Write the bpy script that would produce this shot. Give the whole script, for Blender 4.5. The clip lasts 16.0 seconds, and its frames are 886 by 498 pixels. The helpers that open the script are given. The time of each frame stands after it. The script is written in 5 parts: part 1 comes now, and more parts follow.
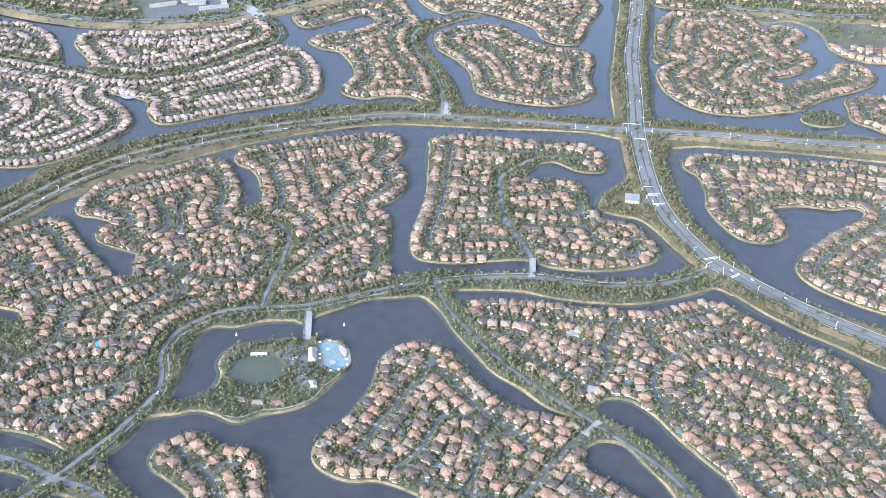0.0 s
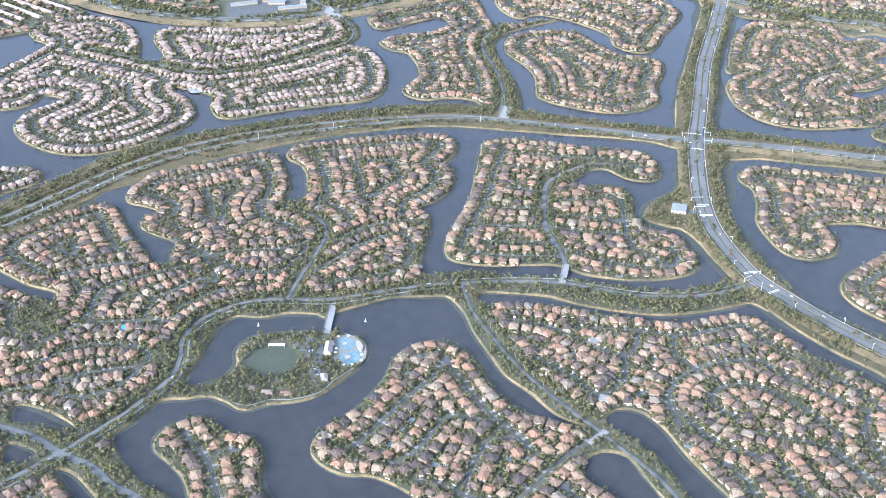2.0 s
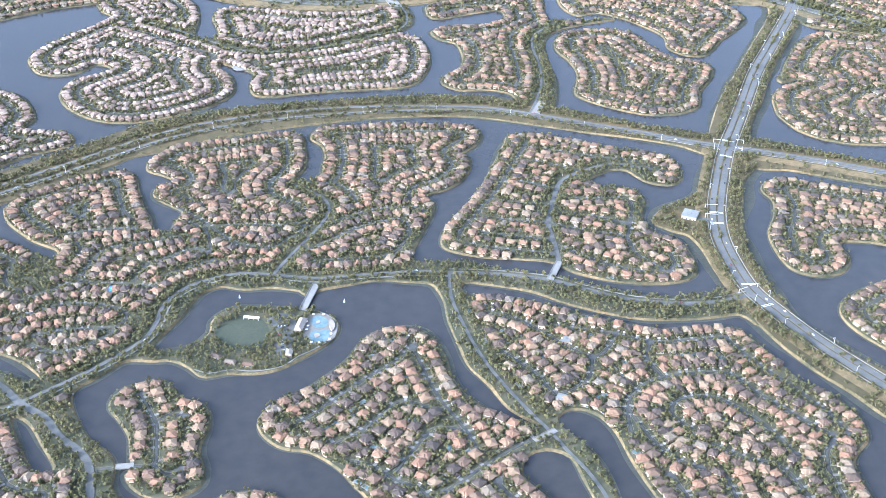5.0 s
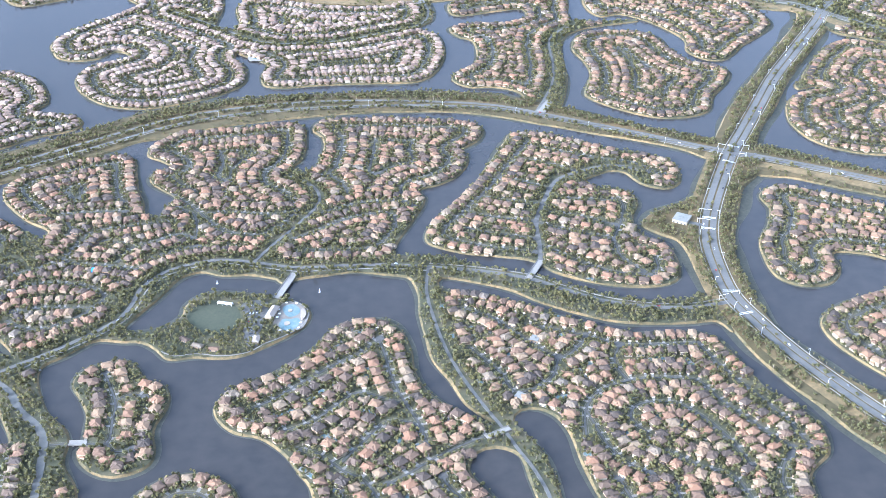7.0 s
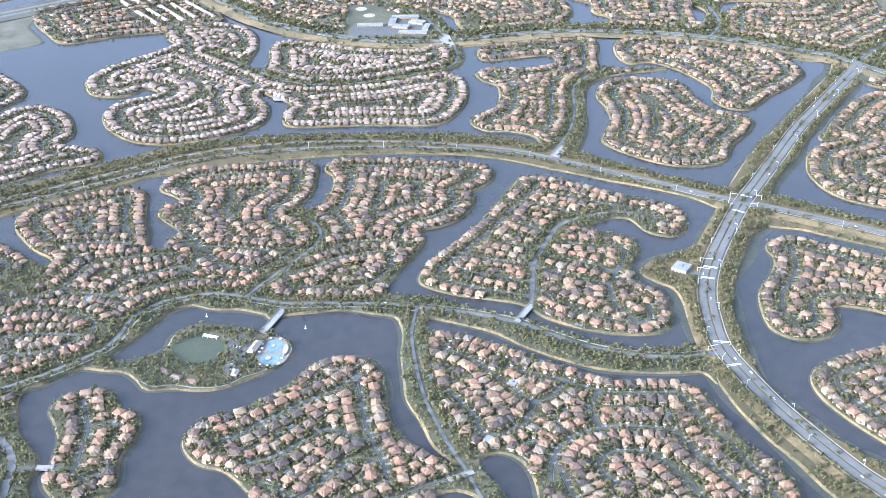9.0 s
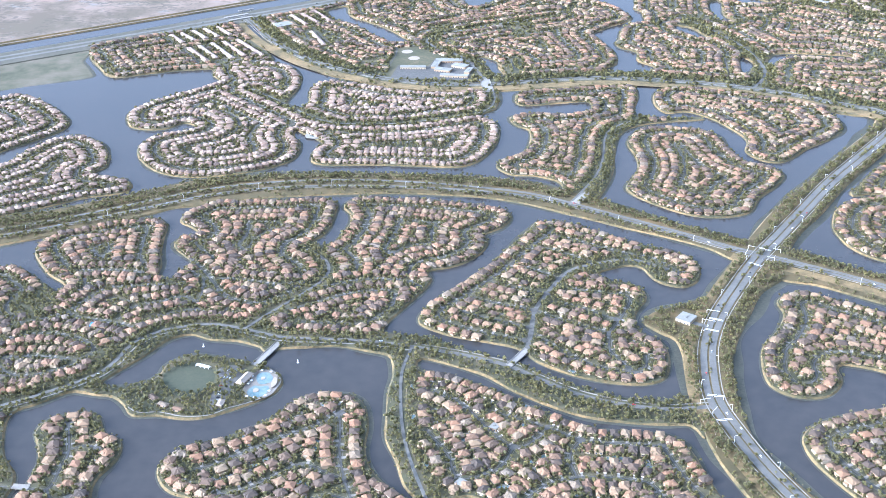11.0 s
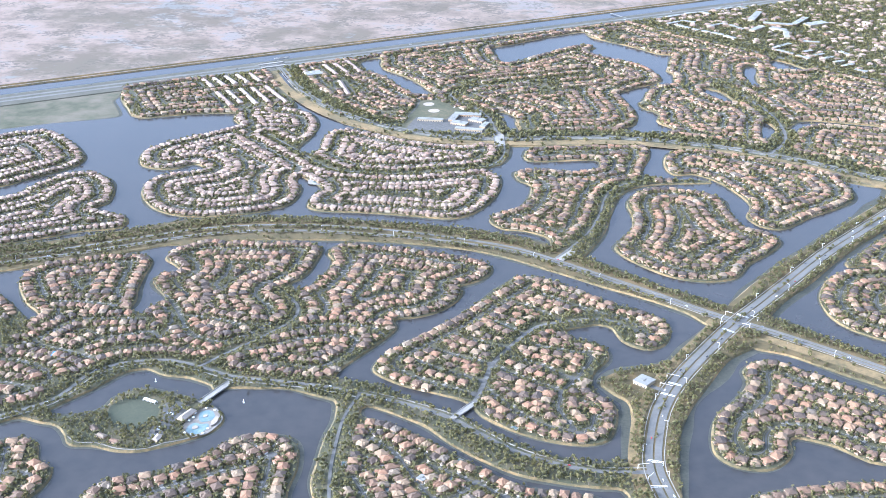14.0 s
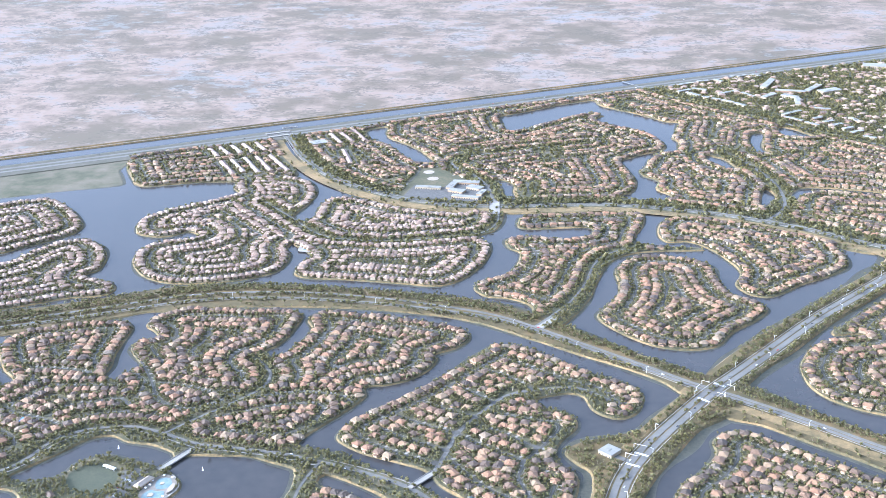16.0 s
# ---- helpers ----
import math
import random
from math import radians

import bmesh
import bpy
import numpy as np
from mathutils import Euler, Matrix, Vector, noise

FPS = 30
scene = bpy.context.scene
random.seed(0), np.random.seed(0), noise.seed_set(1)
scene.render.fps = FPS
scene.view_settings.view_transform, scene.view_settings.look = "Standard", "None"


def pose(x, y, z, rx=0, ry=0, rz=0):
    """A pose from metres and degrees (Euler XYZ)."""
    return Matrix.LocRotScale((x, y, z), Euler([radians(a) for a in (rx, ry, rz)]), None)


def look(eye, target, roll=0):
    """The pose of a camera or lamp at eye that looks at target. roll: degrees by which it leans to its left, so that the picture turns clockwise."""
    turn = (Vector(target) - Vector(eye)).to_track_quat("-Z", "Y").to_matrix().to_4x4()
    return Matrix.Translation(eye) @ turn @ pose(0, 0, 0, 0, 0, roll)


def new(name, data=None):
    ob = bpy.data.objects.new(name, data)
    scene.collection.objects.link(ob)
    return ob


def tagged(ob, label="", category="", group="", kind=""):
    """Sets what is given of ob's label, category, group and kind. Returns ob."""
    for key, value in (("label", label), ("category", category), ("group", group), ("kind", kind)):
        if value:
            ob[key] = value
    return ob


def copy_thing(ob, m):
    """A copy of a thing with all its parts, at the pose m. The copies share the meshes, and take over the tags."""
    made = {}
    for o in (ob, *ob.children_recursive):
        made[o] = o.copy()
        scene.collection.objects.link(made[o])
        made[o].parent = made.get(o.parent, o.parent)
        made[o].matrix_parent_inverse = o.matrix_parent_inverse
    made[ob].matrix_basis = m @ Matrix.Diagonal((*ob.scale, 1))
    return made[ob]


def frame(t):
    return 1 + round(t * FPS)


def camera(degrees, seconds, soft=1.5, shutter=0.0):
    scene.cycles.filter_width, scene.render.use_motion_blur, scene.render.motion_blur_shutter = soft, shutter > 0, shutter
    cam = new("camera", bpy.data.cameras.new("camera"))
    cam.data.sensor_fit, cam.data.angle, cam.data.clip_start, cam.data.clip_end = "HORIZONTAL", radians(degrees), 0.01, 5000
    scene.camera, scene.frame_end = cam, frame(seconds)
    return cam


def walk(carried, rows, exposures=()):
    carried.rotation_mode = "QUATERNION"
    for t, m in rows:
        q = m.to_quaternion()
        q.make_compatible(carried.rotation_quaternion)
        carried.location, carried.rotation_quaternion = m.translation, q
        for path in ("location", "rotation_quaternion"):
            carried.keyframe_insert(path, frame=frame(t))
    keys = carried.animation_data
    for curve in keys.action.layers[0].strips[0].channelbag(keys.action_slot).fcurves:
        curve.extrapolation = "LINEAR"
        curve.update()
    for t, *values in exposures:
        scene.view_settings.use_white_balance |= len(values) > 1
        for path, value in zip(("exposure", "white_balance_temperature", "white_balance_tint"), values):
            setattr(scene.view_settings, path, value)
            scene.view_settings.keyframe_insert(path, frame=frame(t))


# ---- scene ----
cam = camera(39.54, 16.0, soft=0.85)
PATH = [
    (0.0, look((-266.27, -663.57, 491.96), (-12.71, -41.84, 57.03), 1.65)),
    (0.5, look((-248.38, -670.40, 489.86), (-16.15, -39.44, 56.32), 1.17)),
    (1.0, look((-230.53, -676.70, 487.85), (-19.92, -37.10, 55.92), 0.68)),
    (1.5, look((-212.72, -682.47, 485.92), (-23.15, -35.33, 55.49), 0.32)),
    (2.0, look((-194.95, -687.73, 484.06), (-24.67, -34.61, 54.58), 0.08)),
    (2.5, look((-177.22, -692.49, 482.24), (-24.35, -34.66, 53.42), -0.11)),
    (3.0, look((-159.53, -696.78, 480.47), (-22.72, -35.01, 52.27), -0.13)),
    (3.5, look((-141.87, -700.60, 478.73), (-20.34, -35.53, 51.04), -0.09)),
    (4.0, look((-124.26, -703.96, 477.01), (-17.54, -36.40, 49.26), -0.06)),
    (6.5, look((-36.81, -714.41, 468.57), (1.92, -39.93, 40.10), 0.06)),
    (7.0, look((-19.46, -715.29, 466.87), (6.68, -39.08, 40.20), -0.09)),
    (7.5, look((-2.18, -715.79, 465.17), (11.42, -37.00, 42.02), -0.24)),
    (8.0, look((15.05, -715.92, 463.47), (15.05, -33.47, 46.02), -0.43)),
    (8.5, look((32.20, -715.69, 461.75), (17.02, -28.46, 52.49), -0.61)),
    (9.0, look((49.28, -715.09, 460.03), (17.33, -22.59, 60.76), -0.80)),
    (9.5, look((66.29, -714.14, 458.31), (17.57, -17.49, 68.04), -0.97)),
    (12.0, look((149.81, -704.27, 449.81), (29.81, -1.57, 86.74), -0.59)),
    (12.5, look((166.16, -701.29, 448.18), (36.17, 1.60, 88.95), -0.37)),
    (13.0, look((182.37, -697.98, 446.59), (42.76, 5.81, 92.78), -0.22)),
    (13.5, look((198.42, -694.35, 445.06), (48.31, 11.37, 99.47), -0.19)),
    (14.0, look((214.31, -690.38, 443.59), (52.74, 17.29, 107.31), -0.32)),
    (14.5, look((230.02, -686.09, 442.20), (56.81, 24.23, 117.49), -0.51)),
    (15.0, look((245.55, -681.47, 440.89), (61.17, 31.62, 128.64), -0.79)),
    (15.5, look((260.87, -676.51, 439.70), (67.33, 38.61, 137.79), -1.09)),
    (16.0, look((275.97, -671.22, 438.62), (75.19, 45.12, 144.44), -1.39)),
]
walk(cam, PATH, [(0.0, 2.34, 4540, 10), (8.0, 2.51, 4560, 10.5), (16.0, 2.54, 4680, 11.5)])

# ---------------------------------------------------------------- light
SUN_AZ, SUN_EL = radians(205), radians(24)      # direction towards the sun, from +x counter-clockwise
to_sun = Vector((math.cos(SUN_AZ) * math.cos(SUN_EL), math.sin(SUN_AZ) * math.cos(SUN_EL), math.sin(SUN_EL)))
world = bpy.data.worlds.new("sky")
scene.world = world
world.use_nodes = True
wn = world.node_tree.nodes
sky = wn.new("ShaderNodeTexSky")
sky.sky_type = "NISHITA"
sky.sun_disc = False
sky.sun_elevation, sky.sun_rotation = SUN_EL, math.pi / 2 - SUN_AZ
sky.air_density, sky.dust_density, sky.ozone_density = 1.1, 8.0, 1.2
haze = wn.new("ShaderNodeHueSaturation")      # thin haze greys the blue of the sky
haze.inputs["Saturation"].default_value = 0.3
world.node_tree.links.new(sky.outputs[0], haze.inputs["Color"])
world.node_tree.links.new(haze.outputs[0], wn["Background"].inputs[0])
wn["Background"].inputs[1].default_value = 0.15
sun = new("sun", bpy.data.lights.new("sun", "SUN"))
sun.data.energy, sun.data.angle, sun.data.color = 1.2, radians(1.5), (1.0, 0.72, 0.42)
sun.matrix_world = look(to_sun * 900, (0, 0, 0))


# ---------------------------------------------------------------- materials
def material(name, stops, scale=0.05, detail=6.0, rough=0.9, bump=0.0, island=0.0, objrand=0.0, metal=0.0, fine=1.0, spec=0.3, second=0.0, tone=0.0, nap=0.0):
    """Noise-driven colour between stops, with a finer grain, and variation by piece."""
    m = bpy.data.materials.new(name)
    m.use_nodes = True
    nt = m.node_tree
    n, ln = nt.nodes, nt.links
    b = n["Principled BSDF"]
    b.inputs["Roughness"].default_value, b.inputs["Metallic"].default_value = rough, metal
    b.inputs["Specular IOR Level"].default_value = spec
    if nap:                         # soft sheen of leaves and grass at a low angle
        b.inputs["Sheen Weight"].default_value, b.inputs["Sheen Roughness"].default_value = nap, 0.4
    co = n.new("ShaderNodeNewGeometry")
    no = n.new("ShaderNodeTexNoise")
    no.inputs["Scale"].default_value, no.inputs["Detail"].default_value = scale, detail
    no.inputs["Roughness"].default_value = 0.65
    ln.new(co.outputs["Position"], no.inputs["Vector"])
    value = no.outputs["Fac"]
    if second:
        n2 = n.new("ShaderNodeTexNoise")
        n2.inputs["Scale"].default_value, n2.inputs["Detail"].default_value = second, 3
        ln.new(co.outputs["Position"], n2.inputs["Vector"])
        mx = n.new("ShaderNodeMath")
        mx.operation = "ADD"
        ln.new(n2.outputs["Fac"], mx.inputs[0])
        ln.new(value, mx.inputs[1])
        hf = n.new("ShaderNodeMath")
        hf.operation = "MULTIPLY"
        hf.inputs[1].default_value = 0.5
        ln.new(mx.outputs[0], hf.inputs[0])
        value = hf.outputs[0]
    st = n.new("ShaderNodeMath")
    st.operation = "MULTIPLY_ADD"
    st.inputs[1].default_value, st.inputs[2].default_value = 1.9 * fine, 0.5 - 0.95 * fine
    ln.new(value, st.inputs[0])
    value = st.outputs[0]
    for amount, node, out in ((island, "ShaderNodeNewGeometry", "Random Per Island"), (objrand, "ShaderNodeObjectInfo", "Random")):
        if amount:
            r = n.new(node)
            mix = n.new("ShaderNodeMix")
            mix.inputs[0].default_value = amount
            ln.new(value, mix.inputs[2])
            ln.new(r.outputs[out], mix.inputs[3])
            value = mix.outputs[0]
    if tone:
        at = n.new("ShaderNodeAttribute")
        at.attribute_name = "tone"
        mix = n.new("ShaderNodeMix")
        mix.inputs[0].default_value = tone
        ln.new(value, mix.inputs[2])
        ln.new(at.outputs["Fac"], mix.inputs[3])
        value = mix.outputs[0]
    cr = n.new("ShaderNodeValToRGB")
    els = cr.color_ramp.elements
    while len(els) < len(stops):
        els.new(0.5)
    for e, (p, c) in zip(els, stops):
        e.position, e.color = p, (*c, 1)
    ln.new(value, cr.inputs[0])
    ln.new(cr.outputs[0], b.inputs["Base Color"])
    if bump:
        bp = n.new("ShaderNodeBump")
        bp.inputs["Strength"].default_value, bp.inputs["Distance"].default_value = bump, 0.3
        ln.new(no.outputs["Fac"], bp.inputs["Height"])
        ln.new(bp.outputs[0], b.inputs["Normal"])
    return m


LAWN = material("lawn", [(0.2, (0.0369, 0.0388, 0.0206)), (0.5, (0.0574, 0.0543, 0.0294)), (0.8, (0.0943, 0.0776, 0.0442))], 0.25, second=0.03, rough=0.8, spec=0.25)
FIELD = material("mown_field", [(0.2, (0.0306, 0.0357, 0.0213)), (0.8, (0.0468, 0.0476, 0.0281))], 0.1, second=0.6)
WETFIELD = material("wet_field", [(0.25, (0.0480, 0.0515, 0.0323)), (0.5, (0.0820, 0.0764, 0.0532)), (0.8, (0.1200, 0.1030, 0.0798))], 0.04, second=0.01, rough=0.9, spec=0.1)
BANK = material("dry_bank", [(0.28, (0.0441, 0.0405, 0.0187)), (0.5, (0.0902, 0.0686, 0.0298)), (0.78, (0.1764, 0.1179, 0.0510))], 0.35, second=0.03, nap=0.06)
DULLGRASS = material("dull_grass", [(0.2, (0.0418, 0.0410, 0.0270)), (0.8, (0.0753, 0.0684, 0.0513))], 0.1, second=0.02)
VERGE = material("verge", [(0.2, (0.0368, 0.0330, 0.0140)), (0.5, (0.0670, 0.0520, 0.0216)), (0.74, (0.1038, 0.0720, 0.0296)), (0.92, (0.1474, 0.0992, 0.0420))], 0.12, second=0.02)
SHALLOW = material("shallow_shelf", [(0.2, (0.0280, 0.0294, 0.0238)), (0.8, (0.0595, 0.0581, 0.0434))], 0.1, rough=0.7, spec=0.15, second=0.5)
ROAD = material("asphalt", [(0.2, (0.0762, 0.0726, 0.0643)), (0.8, (0.1102, 0.1055, 0.0951))], 0.4, second=0.03)
STREET = material("street_asphalt", [(0.2, (0.0490, 0.0466, 0.0421)), (0.8, (0.0778, 0.0745, 0.0676))], 0.4)
PAVING = material("pale_paving", [(0.2, (0.1438, 0.1332, 0.1153)), (0.8, (0.1984, 0.1840, 0.1613))], 0.5, second=0.08)
PAINT = material("white_paint", [(0.2, (0.5086, 0.5086, 0.5012)), (0.8, (0.5984, 0.5984, 0.5909))], 0.8)
STUCCO_STOPS = [(0.1, (0.1938, 0.1286, 0.0800)), (0.4, (0.2290, 0.1687, 0.1056)), (0.7, (0.2510, 0.1970, 0.1280)), (0.9, (0.2730, 0.2332, 0.1663))]
STUCCO = material("stucco", STUCCO_STOPS, 0.4, objrand=0.8)
STUCCO_S = material("stucco_rows", STUCCO_STOPS, 0.4, tone=0.8)
TILE_STOPS = [(0.05, (0.0442, 0.0334, 0.0250)), (0.2, (0.0626, 0.0440, 0.0304)), (0.36, (0.0902, 0.0590, 0.0374)), (0.5, (0.1242, 0.0739, 0.0429)), (0.62, (0.1674, 0.0906, 0.0491)), (0.74, (0.1638, 0.1012, 0.0562)), (0.88, (0.1674, 0.1206, 0.0718)), (0.96, (0.0828, 0.0704, 0.0562))]
TILE = material("roof_tile", TILE_STOPS, 1.5, rough=0.6, objrand=0.88, bump=0.4)
TILE_S = material("roof_tile_rows", TILE_STOPS, 1.5, rough=0.6, tone=0.88, bump=0.4)
PALE_S = material("pale_roof_tile", [(0.08, (0.0968, 0.0663, 0.0474)), (0.3, (0.1583, 0.1089, 0.0758)), (0.65, (0.2122, 0.1591, 0.1158)), (0.95, (0.1486, 0.0937, 0.0637))], 1.5, rough=0.5, tone=0.88, bump=0.4)
GLASSY = material("window_glass", [(0.2, (0.03, 0.04, 0.05)), (0.8, (0.06, 0.07, 0.08))], 0.8, rough=0.1, spec=0.6)
DOORM = material("garage_paint", [(0.2, (0.4125, 0.375, 0.33)), (0.8, (0.525, 0.5025, 0.4725))], 0.8, objrand=0.6)
LEAF = material("foliage", [(0.1, (0.0543, 0.0540, 0.0238)), (0.45, (0.0941, 0.0891, 0.0348)), (0.72, (0.1463, 0.1250, 0.0444)), (0.95, (0.2246, 0.1724, 0.0570))], 0.5, island=0.45, rough=0.6, spec=0.2, second=0.03, nap=0.15)
BARK = material("bark", [(0.2, (0.12, 0.09, 0.07)), (0.8, (0.22, 0.18, 0.14))], 2.0)
METAL = material("painted_steel", [(0.2, (0.6, 0.6, 0.6)), (0.8, (0.78, 0.78, 0.78))], 0.8, rough=0.4)
FLATROOF = material("white_membrane_roof", [(0.2, (0.1305, 0.1280, 0.1141)), (0.8, (0.1793, 0.1760, 0.1578))], 0.3, second=0.05)
POOLW = material("pool_water", [(0.2, (0.0712, 0.1132, 0.1201)), (0.8, (0.1354, 0.1673, 0.1630))], 0.3, rough=0.08, spec=0.5)
TARP = material("blue_tarpaulin", [(0.2, (0.03, 0.13, 0.45)), (0.8, (0.06, 0.2, 0.55))], 0.8)
DECKING = material("deck_pavers", [(0.2, (0.1, 0.088, 0.072)), (0.8, (0.155, 0.138, 0.115))], 0.5, second=0.1)
SAND = material("pale_sand", [(0.2, (0.1882, 0.1568, 0.1254)), (0.8, (0.233, 0.2016, 0.1658))], 0.3)
STRAW = material("dry_straw_grass", [(0.25, (0.0620, 0.0524, 0.0243)), (0.5, (0.1150, 0.0846, 0.0378)), (0.8, (0.1850, 0.1288, 0.0594))], 0.25, second=0.03)
WATER = material("lake_water", [(0.2, (0.0213, 0.0208, 0.0206)), (0.8, (0.0334, 0.0304, 0.0283))], 0.01, rough=0.2, spec=0.5, second=0.1)

WATER.node_tree.nodes["Principled BSDF"].inputs["IOR"].default_value = 1.33


def marsh_material():
    """Pale dry reeds, wet sheets and dark tufts, in patches of several sizes."""
    m = material("marsh", [(0.3, (0.088, 0.071, 0.05)), (0.45, (0.125, 0.096, 0.072)), (0.6, (0.168, 0.127, 0.1)), (0.75, (0.147, 0.127, 0.113))], 0.02, detail=10, fine=1.5, second=0.006, rough=0.75, spec=0.2)
    nt = m.node_tree
    n, ln = nt.nodes, nt.links
    b = n["Principled BSDF"]
    colour = b.inputs["Base Color"].links[0].from_socket
    geo = n.new("ShaderNodeNewGeometry")

    def patches(scale, stretch, low, high, share, tint):
        """Lays patches of one colour over what is there, thinned out by a broader noise."""
        nonlocal colour
        mp = n.new("ShaderNodeMapping")
        mp.inputs["Rotation"].default_value = (0, 0, radians(-28))
        mp.inputs["Scale"].default_value = (scale, scale * stretch, 1)
        ln.new(geo.outputs["Position"], mp.inputs["Vector"])
        no, broad, add, cr, mx = (n.new("ShaderNode" + k) for k in ("TexNoise", "TexNoise", "Math", "ValToRGB", "Mix"))
        no.inputs["Scale"].default_value, no.inputs["Detail"].default_value, no.inputs["Roughness"].default_value = 1.0, 7, 0.66
        broad.inputs["Scale"].default_value, broad.inputs["Detail"].default_value = 0.16, 3
        ln.new(mp.outputs[0], no.inputs["Vector"])
        ln.new(mp.outputs[0], broad.inputs["Vector"])
        add.operation = "MULTIPLY_ADD"
        add.inputs[1].default_value = 0.7
        ln.new(broad.outputs["Fac"], add.inputs[0])
        ln.new(no.outputs["Fac"], add.inputs[2])
        els = cr.color_ramp.elements
        els[0].position, els[1].position = low, high
        els[1].color = (share, share, share, 1)
        ln.new(add.outputs[0], cr.inputs[0])
        mx.data_type = "RGBA"
        ln.new(cr.outputs[0], mx.inputs[0])
        ln.new(colour, mx.inputs[6])
        mx.inputs[7].default_value = (*tint, 1)
        colour = mx.outputs[2]

    # wet sheets: the sky they reflect is painted in as pale grey colour
    patches(0.022, 1.5, 0.94, 1.01, 0.55, (0.142, 0.143, 0.143))
    patches(0.05, 1.5, 0.88, 0.98, 0.7, (0.086, 0.073, 0.05))
    patches(0.13, 1.3, 0.9, 0.97, 0.8, (0.066, 0.058, 0.042))
    ln.new(colour, b.inputs["Base Color"])
    return m


MARSH = marsh_material()


def let_light_through(m, share):
    """Leaves pass part of the light."""
    n, ln = m.node_tree.nodes, m.node_tree.links
    b = n["Principled BSDF"]
    tr, mx = n.new("ShaderNodeBsdfTranslucent"), n.new("ShaderNodeMixShader")
    ln.new(b.inputs["Base Color"].links[0].from_socket, tr.inputs["Color"])
    mx.inputs[0].default_value = share
    ln.new(b.outputs[0], mx.inputs[1])
    ln.new(tr.outputs[0], mx.inputs[2])
    ln.new(mx.outputs[0], n["Material Output"].inputs["Surface"])


let_light_through(LEAF, 0.4)


# ---------------------------------------------------------------- builders
def mesh_from(name, verts, faces, mat, parent=None, label=""):
    me = bpy.data.meshes.new(name)
    me.from_pydata([tuple(map(float, v)) for v in verts], [], faces)
    me.materials.append(mat)
    me.update()
    ob = new(name, me)
    ob.parent = parent
    if label:
        ob["label"] = label
    return ob


def spline(pts, step=4.0, closed=False):
    """A smooth line through the control points, at even steps."""
    p = np.array(pts, float)
    n = len(p)
    out = []
    for i in range(n if closed else n - 1):
        if closed:
            a, b, c, d = p[i - 1], p[i], p[(i + 1) % n], p[(i + 2) % n]
        else:
            a, b, c, d = p[max(i - 1, 0)], p[i], p[i + 1], p[min(i + 2, n - 1)]
        k = max(2, int(np.hypot(*(c - b)) / step))
        t = np.arange(k)[:, None] / k
        t1 = 0.5
        m1, m2 = (c - a) * t1, (d - b) * t1
        L = np.hypot(*(c - b))
        for m in (m1, m2):
            s = np.hypot(*m)
            if s > L:
                m *= L / s
        out.append((2 * t**3 - 3 * t**2 + 1) * b + (t**3 - 2 * t**2 + t) * m1 + (-2 * t**3 + 3 * t**2) * c + (t**3 - t**2) * m2)
    out = np.concatenate(out)
    return out if closed else np.concatenate([out, p[-1:]])


def normals_of(p, closed):
    if closed:
        d = np.roll(p, -1, 0) - np.roll(p, 1, 0)
    else:
        d = np.gradient(p, axis=0)
    d /= np.maximum(np.hypot(d[:, 0], d[:, 1]), 1e-9)[:, None]
    return np.stack([-d[:, 1], d[:, 0]], 1)      # to the left


def area(p):
    x, y = p[:, 0], p[:, 1]
    return 0.5 * (x * np.roll(y, -1) - y * np.roll(x, -1)).sum()


def inside(poly, q):
    """Which of the points q lie in the polygon."""
    q = np.atleast_2d(q)
    r = np.zeros(len(q), bool)
    a, b = poly, np.roll(poly, -1, 0)
    for (x1, y1), (x2, y2) in zip(a, b):
        if y1 == y2:
            continue
        c = (q[:, 1] > min(y1, y2)) & (q[:, 1] <= max(y1, y2))
        r ^= c & (q[:, 0] < (x2 - x1) * (q[:, 1] - y1) / (y2 - y1) + x1)
    return r


class Land:
    pass


LANDS = {}


